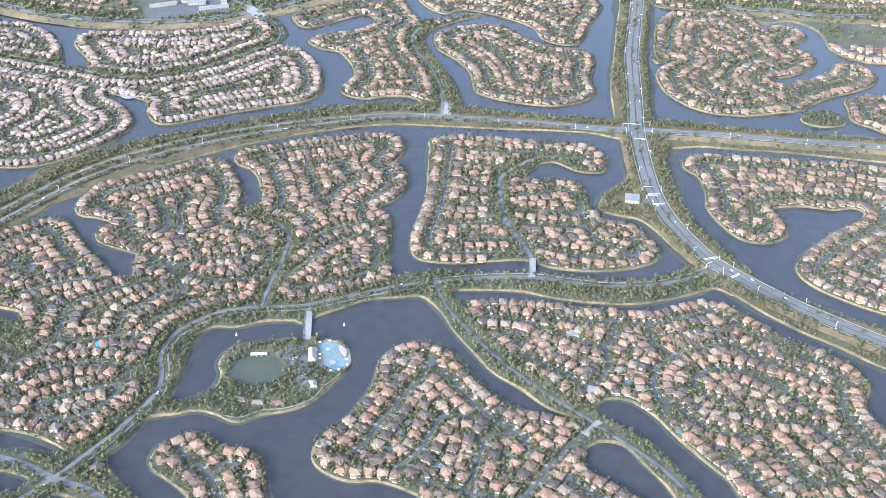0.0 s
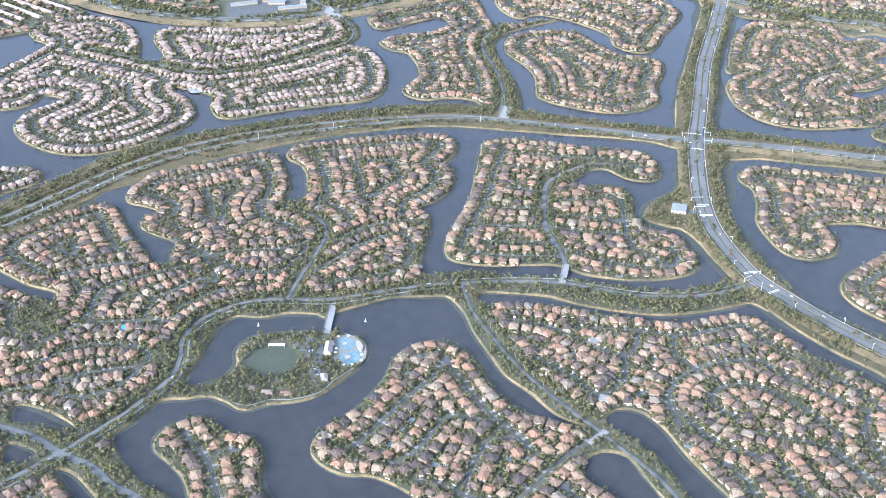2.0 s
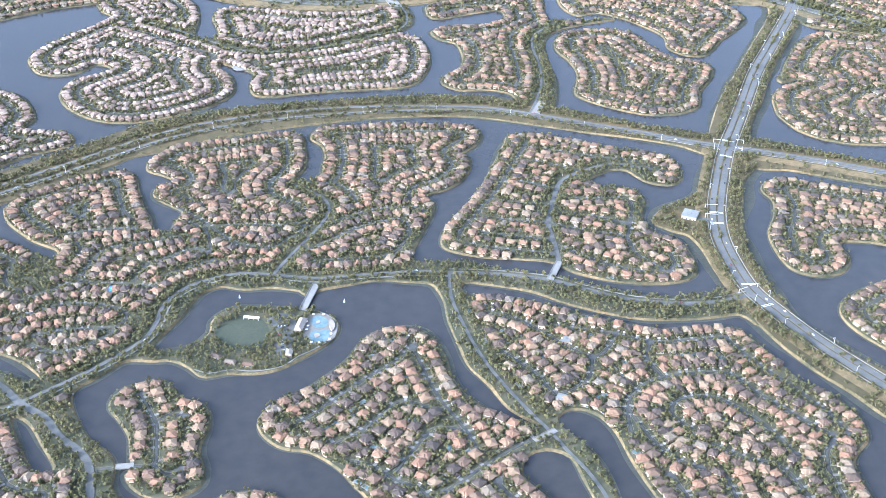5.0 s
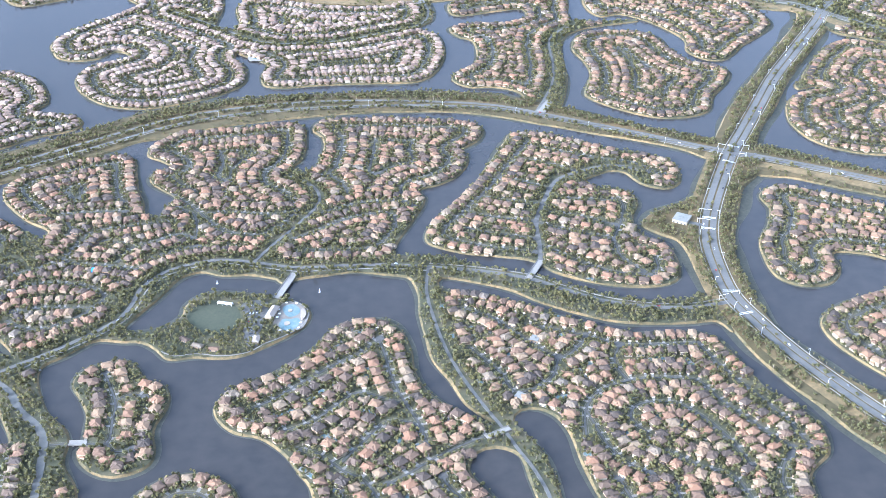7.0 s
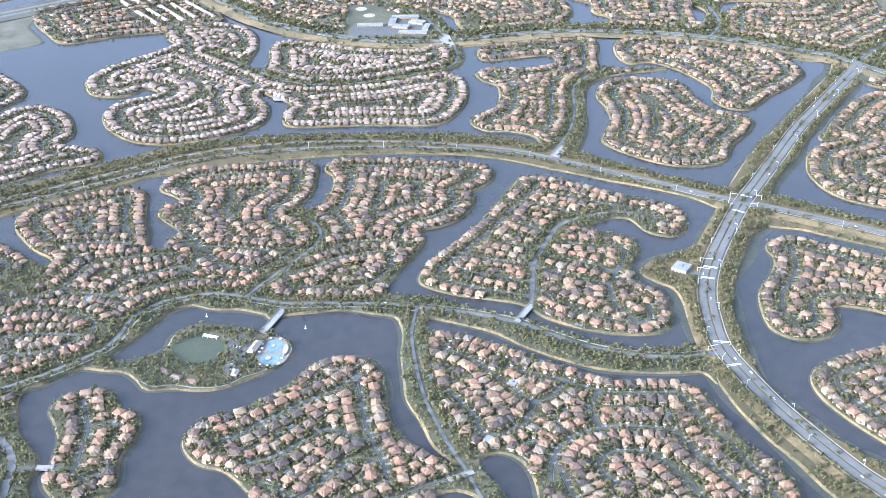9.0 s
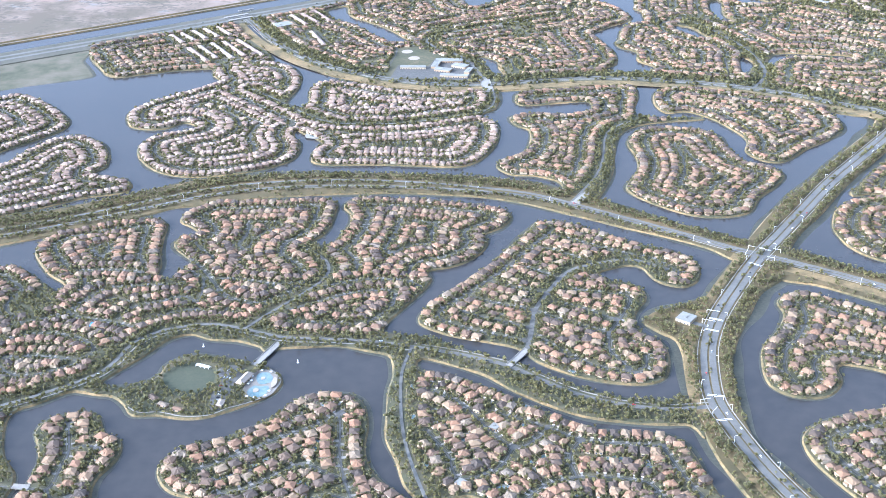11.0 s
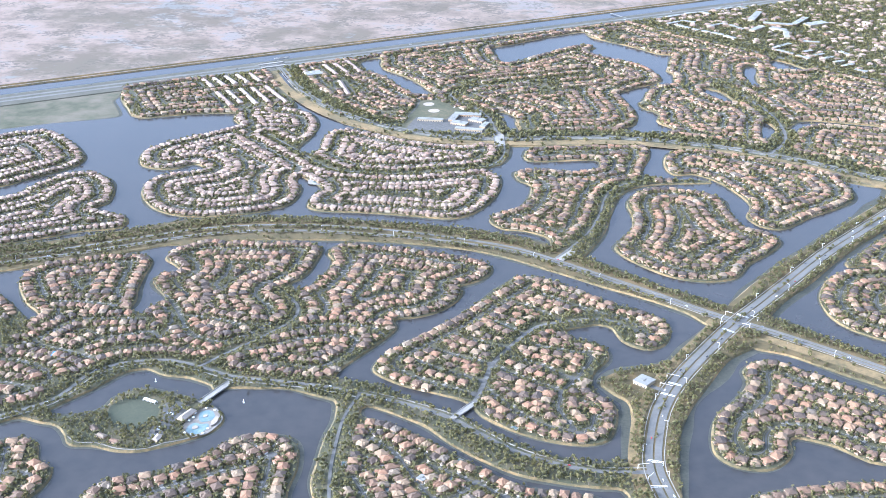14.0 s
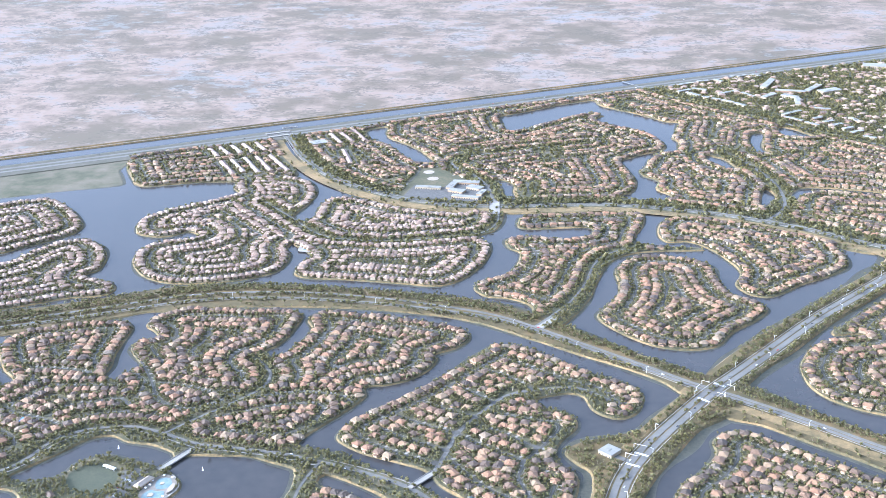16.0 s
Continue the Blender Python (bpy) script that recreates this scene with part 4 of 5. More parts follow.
def house_kit(sh):
    kit = [("wall", plain_mesh("wall", *sh["walls"], STUCCO), ""), ("roof", plain_mesh("roof", *sh["roof"], TILE), "hipped barrel-tile roof")]
    v, f = [], []
    box(v, f, sh["gx"] - 0.05, sh["gx"] + 0.06, sh["gy"] - sh["gw"] * 0.36, sh["gy"] + sh["gw"] * 0.36, 0.02, 1.0)
    kit.append(("garage_door", plain_mesh("garage_door", v, f, DOORM), "pale panelled garage door"))
    v, f = [], []
    box(v, f, sh["gx"] + 0.1, sh["gx"] + 3.2, sh["gy"] - sh["gw"] * 0.34, sh["gy"] + sh["gw"] * 0.34, -0.05, 0.06)
    kit.append(("driveway", plain_mesh("driveway", v, f, PAVING), "pale paver driveway"))
    for k, y in enumerate((-0.28, 0.26)):
        v, f = [], []
        box(v, f, -sh["d"] / 2 - 0.05, -sh["d"] / 2 + 0.1, y * sh["w"] - 0.55, y * sh["w"] + 0.55, 0.35, 1.15)
        kit.append(("window", plain_mesh("window", v, f, GLASSY), "dark glazed opening"))
    return kit


KITS = [house_kit(s) for s in SHAPES]
pool_v, pool_f = [], []
box(pool_v, pool_f, -1.0, 1.0, -1.9, 1.9, 0.0, 0.1)
POOL = plain_mesh("pool", pool_v, pool_f, POOLW)
deck_v, deck_f = [], []
box(deck_v, deck_f, -1.7, 1.7, -2.6, 2.6, -0.05, 0.07)
DECK = plain_mesh("patio", deck_v, deck_f, PAVING)


def nearness(h):
    """Houses round the clubhouse lake come first."""
    return math.hypot(h[0] - 20, (h[1] + 110) * 1.1)


houses.sort(key=nearness)
NEAR = 320

def put_house(x, y, a, k, pitch):
    n = shape_for(pitch)
    e = new("house")
    z = TOPS[k]
    a += rng.uniform(-0.05, 0.05)
    e.matrix_world = pose(x, y, z, 0, 0, math.degrees(a))
    wall, pool = None, ""
    for nm_, me, lab in KITS[n]:
        o = new(nm_, me)
        o.parent = wall if nm_ in ("window", "garage_door") else e
        wall = wall or o
        if lab:
            o["label"] = lab
    px, py = x - math.cos(a) * (SHAPES[n]["d"] / 2 + 4.4), y - math.sin(a) * (SHAPES[n]["d"] / 2 + 4.4)
    if rng.random() < 0.6 and sample(d_shore, (px, py)) > 3.2 and not house_at.near((px, py), 3.5) and not street_at.near((px, py), 3):
        pool = " and a small rear pool"
        for nm_, me, lab in (("patio", DECK, "pale paved patio"), ("pool", POOL, "small blue swimming pool")):
            o = new(nm_, me)
            o.parent = e
            o.location = (-SHAPES[n]["d"] / 2 - 3.0, 0, 0)
            o["label"] = lab
    tagged(e, ("two-storey" if SHAPES[n]["h"] > 2 else "single-storey") + " stucco house with hipped tile roof" + (pool or " among garden trees"), "house", "houses round the lakes")


houses = [h for h in houses if h[0] > -640]
for h in houses[:NEAR]:
    put_house(*h)


def gather(shapes, spots):
    """Joins copies of small shapes, each turned, scaled and set down: points, corner indices, corners a face, a tone for each point."""
    V, I, N, T, o = [], [], [], [], 0
    groups = {}
    for sp in spots:
        groups.setdefault(sp[0], []).append(sp[1:6])
    for n, some in groups.items():
        v = np.array(shapes[n][0], float)
        idx = np.array([i for q in shapes[n][1] for i in q])
        cnt = np.array([len(q) for q in shapes[n][1]])
        m = np.array(some)
        x, y, z, a, s = (m[:, i:i + 1] for i in range(5))
        c, d = np.cos(a) * s, np.sin(a) * s
        V.append(np.stack([v[:, 0] * c - v[:, 1] * d + x, v[:, 0] * d + v[:, 1] * c + y, v[:, 2] * s + z], 2).reshape(-1, 3))
        k = len(some)
        I.append((idx[None] + (o + len(v) * np.arange(k))[:, None]).ravel())
        N.append(np.tile(cnt, k))
        T.append(np.repeat((x * 12.9898 + y * 78.233)[:, 0] * 0.1731 % 1.0, len(v)))
        o += len(v) * k
    return np.concatenate(V), np.concatenate(I), np.concatenate(N), np.concatenate(T)


def bulk(name, V, idx, n, tones, mat, parent=None):
    """A big mesh, quickly."""
    me = bpy.data.meshes.new(name)
    me.vertices.add(len(V))
    me.vertices.foreach_set("co", V.astype(np.float32).ravel())
    me.loops.add(len(idx))
    me.loops.foreach_set("vertex_index", idx.astype(np.int32))
    me.polygons.add(len(n))
    st = np.zeros(len(n), np.int32)
    st[1:] = np.cumsum(n)[:-1]
    me.polygons.foreach_set("loop_start", st)
    me.polygons.foreach_set("use_smooth", np.zeros(len(n), bool))
    me.materials.append(mat)
    at = me.attributes.new("tone", "FLOAT", "POINT")
    at.data.foreach_set("value", tones.astype(np.float32))
    me.update(calc_edges=True)
    ob = new(name, me)
    ob.parent = parent
    return ob


PALE_LANDS = [NAMES.index("ground_island_" + n) for n in ("spiral", "school", "west", "southwest")]
rest = {}
for x, y, a, k, pitch in houses[NEAR:]:
    rest.setdefault(k, []).append((shape_for(pitch), x, y, TOPS[k], a + rng.uniform(-0.05, 0.05), rng.uniform(0.9, 1.05)))
drive_shape = []
for sh in SHAPES:
    v, f = [], []
    box(v, f, sh["gx"] + 0.1, sh["gx"] + 3.2, sh["gy"] - sh["gw"] * 0.34, sh["gy"] + sh["gw"] * 0.34, -0.05, 0.06)
    drive_shape.append((v, f))
for k in rest:
    if k == FARID:
        rest[k] = [sp for sp in rest[k] if noise.noise(Vector((sp[1] * 0.02, sp[2] * 0.02, 5.0))) > -0.42]
for k, spots in rest.items():
    e = tagged(new("row_houses"), "rows of pale stucco houses with tile roofs", "houses", "houses farther off", "stuff")
    bulk("wall", *gather([s["walls"] for s in SHAPES], spots), STUCCO_S, e)
    bulk("roof", *gather([s["roof"] for s in SHAPES], spots), PALE_S if k in PALE_LANDS else TILE_S, e)
    bulk("driveway", *gather(drive_shape, spots), PAVING, e)


# ---------------------------------------------------------------- trees
def leafy(n, seed, rad, high, squash=0.75, size=0.55):
    """A crown: many small tilted leaf clumps in an uneven volume."""
    r = random.Random(seed)
    lobes = [(r.uniform(-0.55, 0.55) * rad, r.uniform(-0.55, 0.55) * rad, high + r.uniform(-0.3, 0.4) * rad, rad * r.uniform(0.45, 0.7)) for _ in range(4)]
    v, f = [], []
    for k in range(n):
        cx, cy, cz, cr = lobes[k % len(lobes)]
        d = Vector((r.gauss(0, 1), r.gauss(0, 1), r.gauss(0.25, 1))).normalized()
        c = Vector((cx, cy, cz)) + Vector((d.x, d.y, d.z * squash)) * cr * r.uniform(0.6, 1.0)
        s = size * r.uniform(0.7, 1.35)
        nrm = (d + Vector((r.uniform(-0.6, 0.6), r.uniform(-0.6, 0.6), r.uniform(-0.2, 0.8)))).normalized()
        u = nrm.orthogonal().normalized()
        w = nrm.cross(u)
        a0 = r.uniform(0, 6.28)
        o = len(v)
        for q in range(4):
            a = a0 + q * 1.5708 + r.uniform(-0.3, 0.3)
            p = c + (u * math.cos(a) + w * math.sin(a)) * s * r.uniform(0.8, 1.2) + nrm * (0.12 * s * (1 if q % 2 else -1))
            v.append(tuple(p))
        f.append((o, o + 1, o + 2, o + 3))
    return v, f


def trunk(h, r0, limbs=3, seed=0):
    r = random.Random(seed)
    v, f = [], []

    def stick(a, b, ra, rb):
        o = len(v)
        for c, rr in ((a, ra), (b, rb)):
            for q in range(4):
                v.append((c[0] + rr * math.cos(q * 1.5708), c[1] + rr * math.sin(q * 1.5708), c[2]))
        for q in range(4):
            f.append((o + q, o + (q + 1) % 4, o + 4 + (q + 1) % 4, o + 4 + q))
    top = (r.uniform(-0.1, 0.1), r.uniform(-0.1, 0.1), h * 0.7)
    stick((0, 0, -0.2), top, r0, r0 * 0.6)
    for k in range(limbs):
        a = k * 6.28 / limbs + r.uniform(-0.4, 0.4)
        stick(top, (math.cos(a) * h * 0.3, math.sin(a) * h * 0.3, h * 1.1), r0 * 0.5, r0 * 0.2)
    return v, f


def palm(seed):
    r = random.Random(seed)
    h = r.uniform(2.6, 3.6)
    tv, tf = [], []
    for z, rr in ((-0.2, 0.16), (h, 0.1)):
        tv += [(rr * math.cos(q * 1.5708) + z * 0.03, rr * math.sin(q * 1.5708), z) for q in range(4)]
    tf += [(q, (q + 1) % 4, 4 + (q + 1) % 4, 4 + q) for q in range(4)]
    v, f = [], []
    for k in range(10):
        a = k * 0.6283 + r.uniform(-0.2, 0.2)
        c, s = math.cos(a), math.sin(a)
        up = r.uniform(0.1, 0.5)
        o = len(v)
        for d, z, w in ((0.0, 0.0, 0.06), (0.7, up, 0.24), (1.45, up - 0.5, 0.05)):
            v += [(c * d - s * w, s * d + c * w, h + z), (c * d + s * w, s * d - c * w, h + z)]
        f += [(o, o + 1, o + 3, o + 2), (o + 2, o + 3, o + 5, o + 4)]
    return (tv, tf), (v, f)


CROWNS = [leafy(23, 30 + i, 1.5 + 0.12 * i, 1.75 + 0.1 * i, size=0.76) for i in range(6)]
TRUNKS = [trunk(2.0 + 0.12 * i, 0.16, 2, i) for i in range(6)]
for i in range(3):
    t_, c_ = palm(60 + i)
    TRUNKS.append(t_)
    CROWNS.append(c_)
SMALL = [leafy(9, 80 + i, 1.6, 1.7, size=1.15) for i in range(4)]
STEMS = [trunk(2.0, 0.16, 0, i) for i in range(6)] + TRUNKS[6:]
SMALL_T = [trunk(1.8, 0.16, 0, i) for i in range(4)]

CLEAR = [(-75, -25, 3), (-138, -43, 9), (-149, -86, 4), (-139, -90, 4), (-159, -80, 4), (-98, -15, 5), (-100, -28, 5), (-152, 366, 8), (49, -145, 6), (1, 528, 8), (71, -7, 5), (34, -172, 4)]


BX, BY = [p[0] for p in BOULEVARD], [p[1] for p in BOULEVARD]
HX, HY = [p[0] for p in HIGHWAY], [p[1] for p in HIGHWAY]
FX, FY = [p[0] for p in FAR_BOULEVARD], [p[1] for p in FAR_BOULEVARD]


def wanted(x, y, k):
    """How thick the planting is at a place."""
    ds, da, dl = sample(d_shore, (x, y)), sample(d_art, (x, y)), sample(d_line, (x, y))
    n = noise.noise(Vector((x * 0.03, y * 0.03, 3.0)))
    if ds < 2.6:
        return 0.0 if k == FIELDID else 0.3 + 0.4 * n
    if k == EMBANK[0]:
        gap = lane_gap((x, y)) - 2.2
        edge = gap + 5.4
        inner = 0.6 + 0.8 * n if dl < gap - 1.4 and x < 60 else 0.0
        if y > np.interp(x, BX, BY):
            return 1.0 if edge < dl < 17 + 4 * n else (0.35 + 0.5 * n if dl > 15 else inner)
        return (0.6 + 0.8 * n if x < 190 else 0.12) if edge < dl < edge + 3.5 + 2 * n else (0.06 + 0.3 * n if dl > 17 else 0.02 if dl > 9.5 else inner)
    if k == EMBANK[1]:
        if x > np.interp(y, HY, HX):
            return 0.7 if 7.6 < dl < 15 + 4 * n else (0.2 + 0.5 * n if dl < 0.6 else (0.25 if dl > 15 else 0.0))
        return 0.85 if 8 < dl < 11.5 else (0.2 + 0.5 * n if dl < 0.6 else (0.3 + 0.6 * n if dl > 11.5 else 0.0))
    if k == FARID and x > 470 and y < np.interp(x, FX, FY):
        return 0.12 + 0.9 * n if da > 4 else 0.3
    if k == FARID and dl < 26 and -330 < x < 430 and y < np.interp(x, FX, FY):
        return 0.7 if 5.6 < dl < 8.0 + 2 * n else (0.3 if dl < 1.2 else 0.05 + 0.2 * n if dl > 8 else 0.0)
    if k == FIELDID:
        return 0.0
    if dl < 2.3:
        return 0.0
    if da < 7:
        return 0.95 if ds > 11 or k != MAINID else 0.62
    return 0.85 if ds > 4 else 0.35


def blocked(x, y):
    return any(math.hypot(x - a, y - b) < r for a, b, r in CLEAR)


spots, far_spots, n_try = [], [], 0
tree_at = Hash(4)
rt = random.Random(21)
js, is_ = np.nonzero((land_id >= 0) & seen & (gx > -640))
order = list(range(len(js)))
rt.shuffle(order)
for q in order:
    j, i = js[q], is_[q]
    k = land_id[j, i]
    far = k == FARID or gy[j, i] > 380
    for _ in range(1 if far else 2):
        x, y = gx[j, i] + rt.uniform(-1.25, 1.25), gy[j, i] + rt.uniform(-1.25, 1.25)
        if far and rt.random() < 0.42:
            continue
        if rt.random() > wanted(x, y, k):
            continue
        if club[j, i] and (math.hypot((x + 143) / 1.1, y + 55) < 16 or inside(np.array(CLUB_DECK, float), (x, y))[0] or (inside(np.array(CLUB_PARK, float), (x, y))[0] and rt.random() < 0.5) or math.hypot(x + 105.5, y + 52.5) < 7.5):
            continue
        if plant[j, i] and math.hypot(x - 186, y - 55) < 12:
            continue
        if school[j, i]:
            continue
        if house_at.near((x, y), 3.1) or street_at.near((x, y), 2.0) or tree_at.near((x, y), 2.15) or blocked(x, y):
            continue
        tree_at.add((x, y))
        s = rt.uniform(0.6, 1.2) * (0.55 if sample(d_shore, (x, y)) < 2.6 else 0.95 if sample(d_art, (x, y)) < 5 else 0.86)
        (far_spots if far else spots).append((x, y, TOPS[k] - 0.05, rt.uniform(0, 6.28), s, k))
print("trees", len(spots), len(far_spots))
spots.sort(key=lambda t: math.hypot(t[0] + 20, t[1] + 60))
CROWN_ME = [plain_mesh("crown", *c, LEAF) for c in CROWNS]
TRUNK_ME = [plain_mesh("trunk", *c, BARK) for c in TRUNKS]
for x, y, z, a, s, k in spots[:260]:
    n = rt.choice((0, 1, 2, 3, 4, 5, 1, 3, 6, 7, 8))
    e = new("palm_tree" if n > 5 else "tree")
    e.matrix_world = pose(x, y, z, 0, 0, math.degrees(a)) @ Matrix.Scale(s, 4)
    tagged(e, "slender palm with a feathery green head on grass" if n > 5 else "broad leafy green tree standing on grass", "palm" if n > 5 else "tree", "trees round the lake")
    for nm_, me in (("trunk", TRUNK_ME[n]), ("crown", CROWN_ME[n])):
        o = new(nm_, me)
        o.parent = e


def forest(name, crowns, trunks, some, label):
    e = tagged(new(name), label, "trees", kind="stuff")
    bulk("crown", *gather(crowns, some), LEAF, e)
    bulk("trunk", *gather(trunks, some), BARK, e)


by = {}
for x, y, z, a, s, k in spots[260:]:
    pick = rt.choice((0, 1, 2, 3, 4, 5, 0, 1, 2, 3, 4, 5, 0, 2, 3, 4, 6, 7))
    by.setdefault(k, []).append((pick, x, y, z, a, s))
for k, some in by.items():
    forest("garden_trees", CROWNS, STEMS, some, "dense green garden trees and palms between houses")
by = {}
for x, y, z, a, s, k in far_spots:
    by.setdefault(k, []).append((rt.randrange(4), x, y, z, a, s * 1.1))
for k, some in by.items():
    forest("far_trees", SMALL, SMALL_T, some, "distant dark green trees among the houses")


# ---------------------------------------------------------------- clubhouse grounds
def part(name, v, f, mat, parent, label=""):
    return mesh_from(name, v, f, mat, parent, label)


def thing(name, x, y, z, turn, label, category, group=""):
    e = new(name)
    e.matrix_world = pose(x, y, z, 0, 0, turn)
    return tagged(e, label, category, group)


def slab(outline, z0, z1, smooth_it=True):
    p = spline(outline, 1.2, True) if smooth_it else np.array(outline, float)
    if area(p) < 0:
        p = p[::-1]
    k = len(p)
    v = [(x, y, z0) for x, y in p] + [(x, y, z1) for x, y in p]
    f = [(i, (i + 1) % k, k + (i + 1) % k, k + i) for i in range(k)] + [tuple(range(k, 2 * k))]
    return v, f


deck = tagged(new("pool_deck"), "pale paved deck round the blue swimming lagoon", "deck", kind="structure")
part("paving", *slab(CLUB_DECK, 0.9, 1.12), DECKING, deck)
pool = tagged(new("swimming_pool"), "turquoise lagoon pool with two curved basins", "pool")
part("basin", *slab([(-99, -45), (-96, -42), (-92, -42), (-88, -47), (-88, -52), (-91, -55), (-95, -55.5), (-98, -51)], 1.0, 1.17), POOLW, pool)
part("basin", *slab([(-100.5, -64), (-98, -58), (-93, -58.5), (-89, -57), (-87, -61), (-88, -66), (-91, -70), (-96, -70.5), (-99.5, -68)], 1.0, 1.175), POOLW, pool)
part("rock_island", *slab([(-97, -62), (-94, -61.5), (-93.5, -64.5), (-96.5, -65.5)], 1.0, 1.6), SAND, pool, "pale rock island in the pool")
part("rock_island", *slab([(-95.5, -48), (-93, -47.5), (-93, -50), (-95, -50.5)], 1.0, 1.5), SAND, pool, "pale rock island in the pool")
part("slide_rock", *slab([(-86.5, -48), (-84.2, -50), (-83.4, -56), (-85.5, -60), (-87, -55)], 1.0, 2.2), SAND, pool, "tan rock mound beside the water")
for x, y in ((-101.5, -48), (-100.8, -53), (-102, -57), (-97, -40.5), (-90.5, -41.5), (-86.3, -63.5), (-87.5, -69), (-94, -72), (-99.2, -71)):
    e = thing("parasol", x, y, 1.12, 0, "pale square parasol on the pool deck", "parasol", "parasols round the pool")
    v, f = [], []
    box(v, f, -0.04, 0.04, -0.04, 0.04, -0.02, 1.0)
    part("pole", v, f, METAL, e)
    part("canopy", [(-0.8, -0.8, 0.85), (0.8, -0.8, 0.85), (0.8, 0.8, 0.85), (-0.8, 0.8, 0.85), (0, 0, 1.15)], [(0, 1, 4), (1, 2, 4), (2, 3, 4), (3, 0, 4), (3, 2, 1, 0)], PAINT, e)


def pavilion(name, x, y, turn, w, d, h, roof_mat, label, rise=1.0, flat=False, storeys=1):
    """A public building: walls, roof, and a row of dark openings."""
    e = thing(name, x, y, 1.0, turn, label, "building")
    v, f = [], []
    box(v, f, -w / 2, w / 2, -d / 2, d / 2, -0.1, h)
    wall = part("wall", v, f, STUCCO, e)
    v, f = [], []
    if flat:
        box(v, f, -w / 2 - 0.2, w / 2 + 0.2, -d / 2 - 0.2, d / 2 + 0.2, h + 0.01, h + 0.3)
        box(v, f, -w * 0.2, w * 0.05, -d * 0.15, d * 0.15, h + 0.31, h + 0.75)
    else:
        hip(v, f, -w / 2, w / 2, -d / 2, d / 2, h, rise)
    part("roof", v, f, roof_mat, e, "broad pale roof")
    n = max(2, int(w / 2.6))
    for s in range(storeys):
        for k in range(n):
            v, f = [], []
            x0 = -w / 2 + w * (k + 0.5) / n
            box(v, f, x0 - 0.5, x0 + 0.5, -d / 2 - 0.06, -d / 2 + 0.05, 0.3 + s * 1.4, 1.1 + s * 1.4)
            part("window", v, f, GLASSY, wall)
    return e


pavilion("clubhouse", -105.5, -52.5, 74, 14, 5.0, 2.2, SAND, "cream clubhouse with a pale roof beside the pool", 1.5)
pavilion("bath_house", -113.5, -81, 80, 7, 4.2, 1.6, SAND, "small cream hut near the lakeside path")
for x, y, t in ((-150, -86, -20), (-139, -90, -10), (-159, -79, -35)):
    pavilion("park_shelter", x, y, t, 7, 3.6, 1.4, TILE, "low park shelter with a tile roof", 0.9)
e = thing("court_canopy", -137.5, -40, 1.0, -16, "long white barrel canopy over a court", "canopy")
for y0 in (0.0,):
    v = []
    for i in range(9):
        for q in range(7):
            a = math.pi * q / 6
            v.append((-5.2 + 1.3 * i, y0 - 1.4 * math.cos(a), 1.3 + 0.5 * math.sin(a)))
    f = [(i * 7 + q, (i + 1) * 7 + q, (i + 1) * 7 + q + 1, i * 7 + q + 1) for i in range(8) for q in range(6)]
    part("membrane", v, f, PAINT, e, "white fabric roof")
for x in (-5.1, -1.7, 1.7, 5.1):
    for y in (-1.35, 1.35):
        v, f = [], []
        box(v, f, x - 0.06, x + 0.06, y - 0.06, y + 0.06, -0.1, 1.45)
        part("post", v, f, METAL, e)
parking = tagged(new("parking"), "grey asphalt car park with planted islands", "car park", kind="structure")
part("asphalt", *slab(CLUB_PARK, 0.9, 1.1), ROAD, parking)
field = tagged(new("playing_field"), "mown green playing field", "field", kind="structure")
part("turf", *slab([(-161, -52), (-158, -42), (-150, -36), (-136, -38), (-128, -46), (-126, -60), (-130, -72), (-143, -75), (-155, -66)], 0.9, 1.05), FIELD, field)
path = [(-108, -84), (-98, -78), (-88, -69), (-82.5, -58), (-82, -50), (-86, -43), (-93, -37)]
road("pavement_club", path, 0.9, 1.13, "pale path curving along the lake shore", PAVING, "pavement")
road("pavement_club_south", [(-108, -84), (-118, -93), (-134, -96), (-150, -93), (-163, -95), (-172, -90)], 0.8, 1.13, "pale path curving along the lake shore", PAVING, "pavement")


# ---------------------------------------------------------------- bridges
def bridge(a, b, width, label, z=1.45):
    a, b = np.array(a, float), np.array(b, float)
    d = b - a
    L = float(np.hypot(*d))
    e = thing("road_bridge", *((a + b) / 2), 0.0, math.degrees(math.atan2(d[1], d[0])), label, "bridge")
    v, f = [], []
    box(v, f, -L / 2, L / 2, -width / 2, width / 2, z - 0.5, z)
    part("deck", v, f, PAVING, e, "pale concrete deck")
    for s in (1, -1):
        v, f = [], []
        y = s * (width / 2 - 0.15)
        box(v, f, -L / 2, L / 2, y - 0.15, y + 0.15, z, z + 0.45)
        part("parapet", v, f, PAVING, e, "pale concrete parapet")
    for x in (-L * 0.25, L * 0.25):
        v, f = [], []
        box(v, f, x - 0.3, x + 0.3, -width / 2 + 0.3, width / 2 - 0.3, -1.0, z - 0.5)
        part("pier", v, f, PAVING, e)


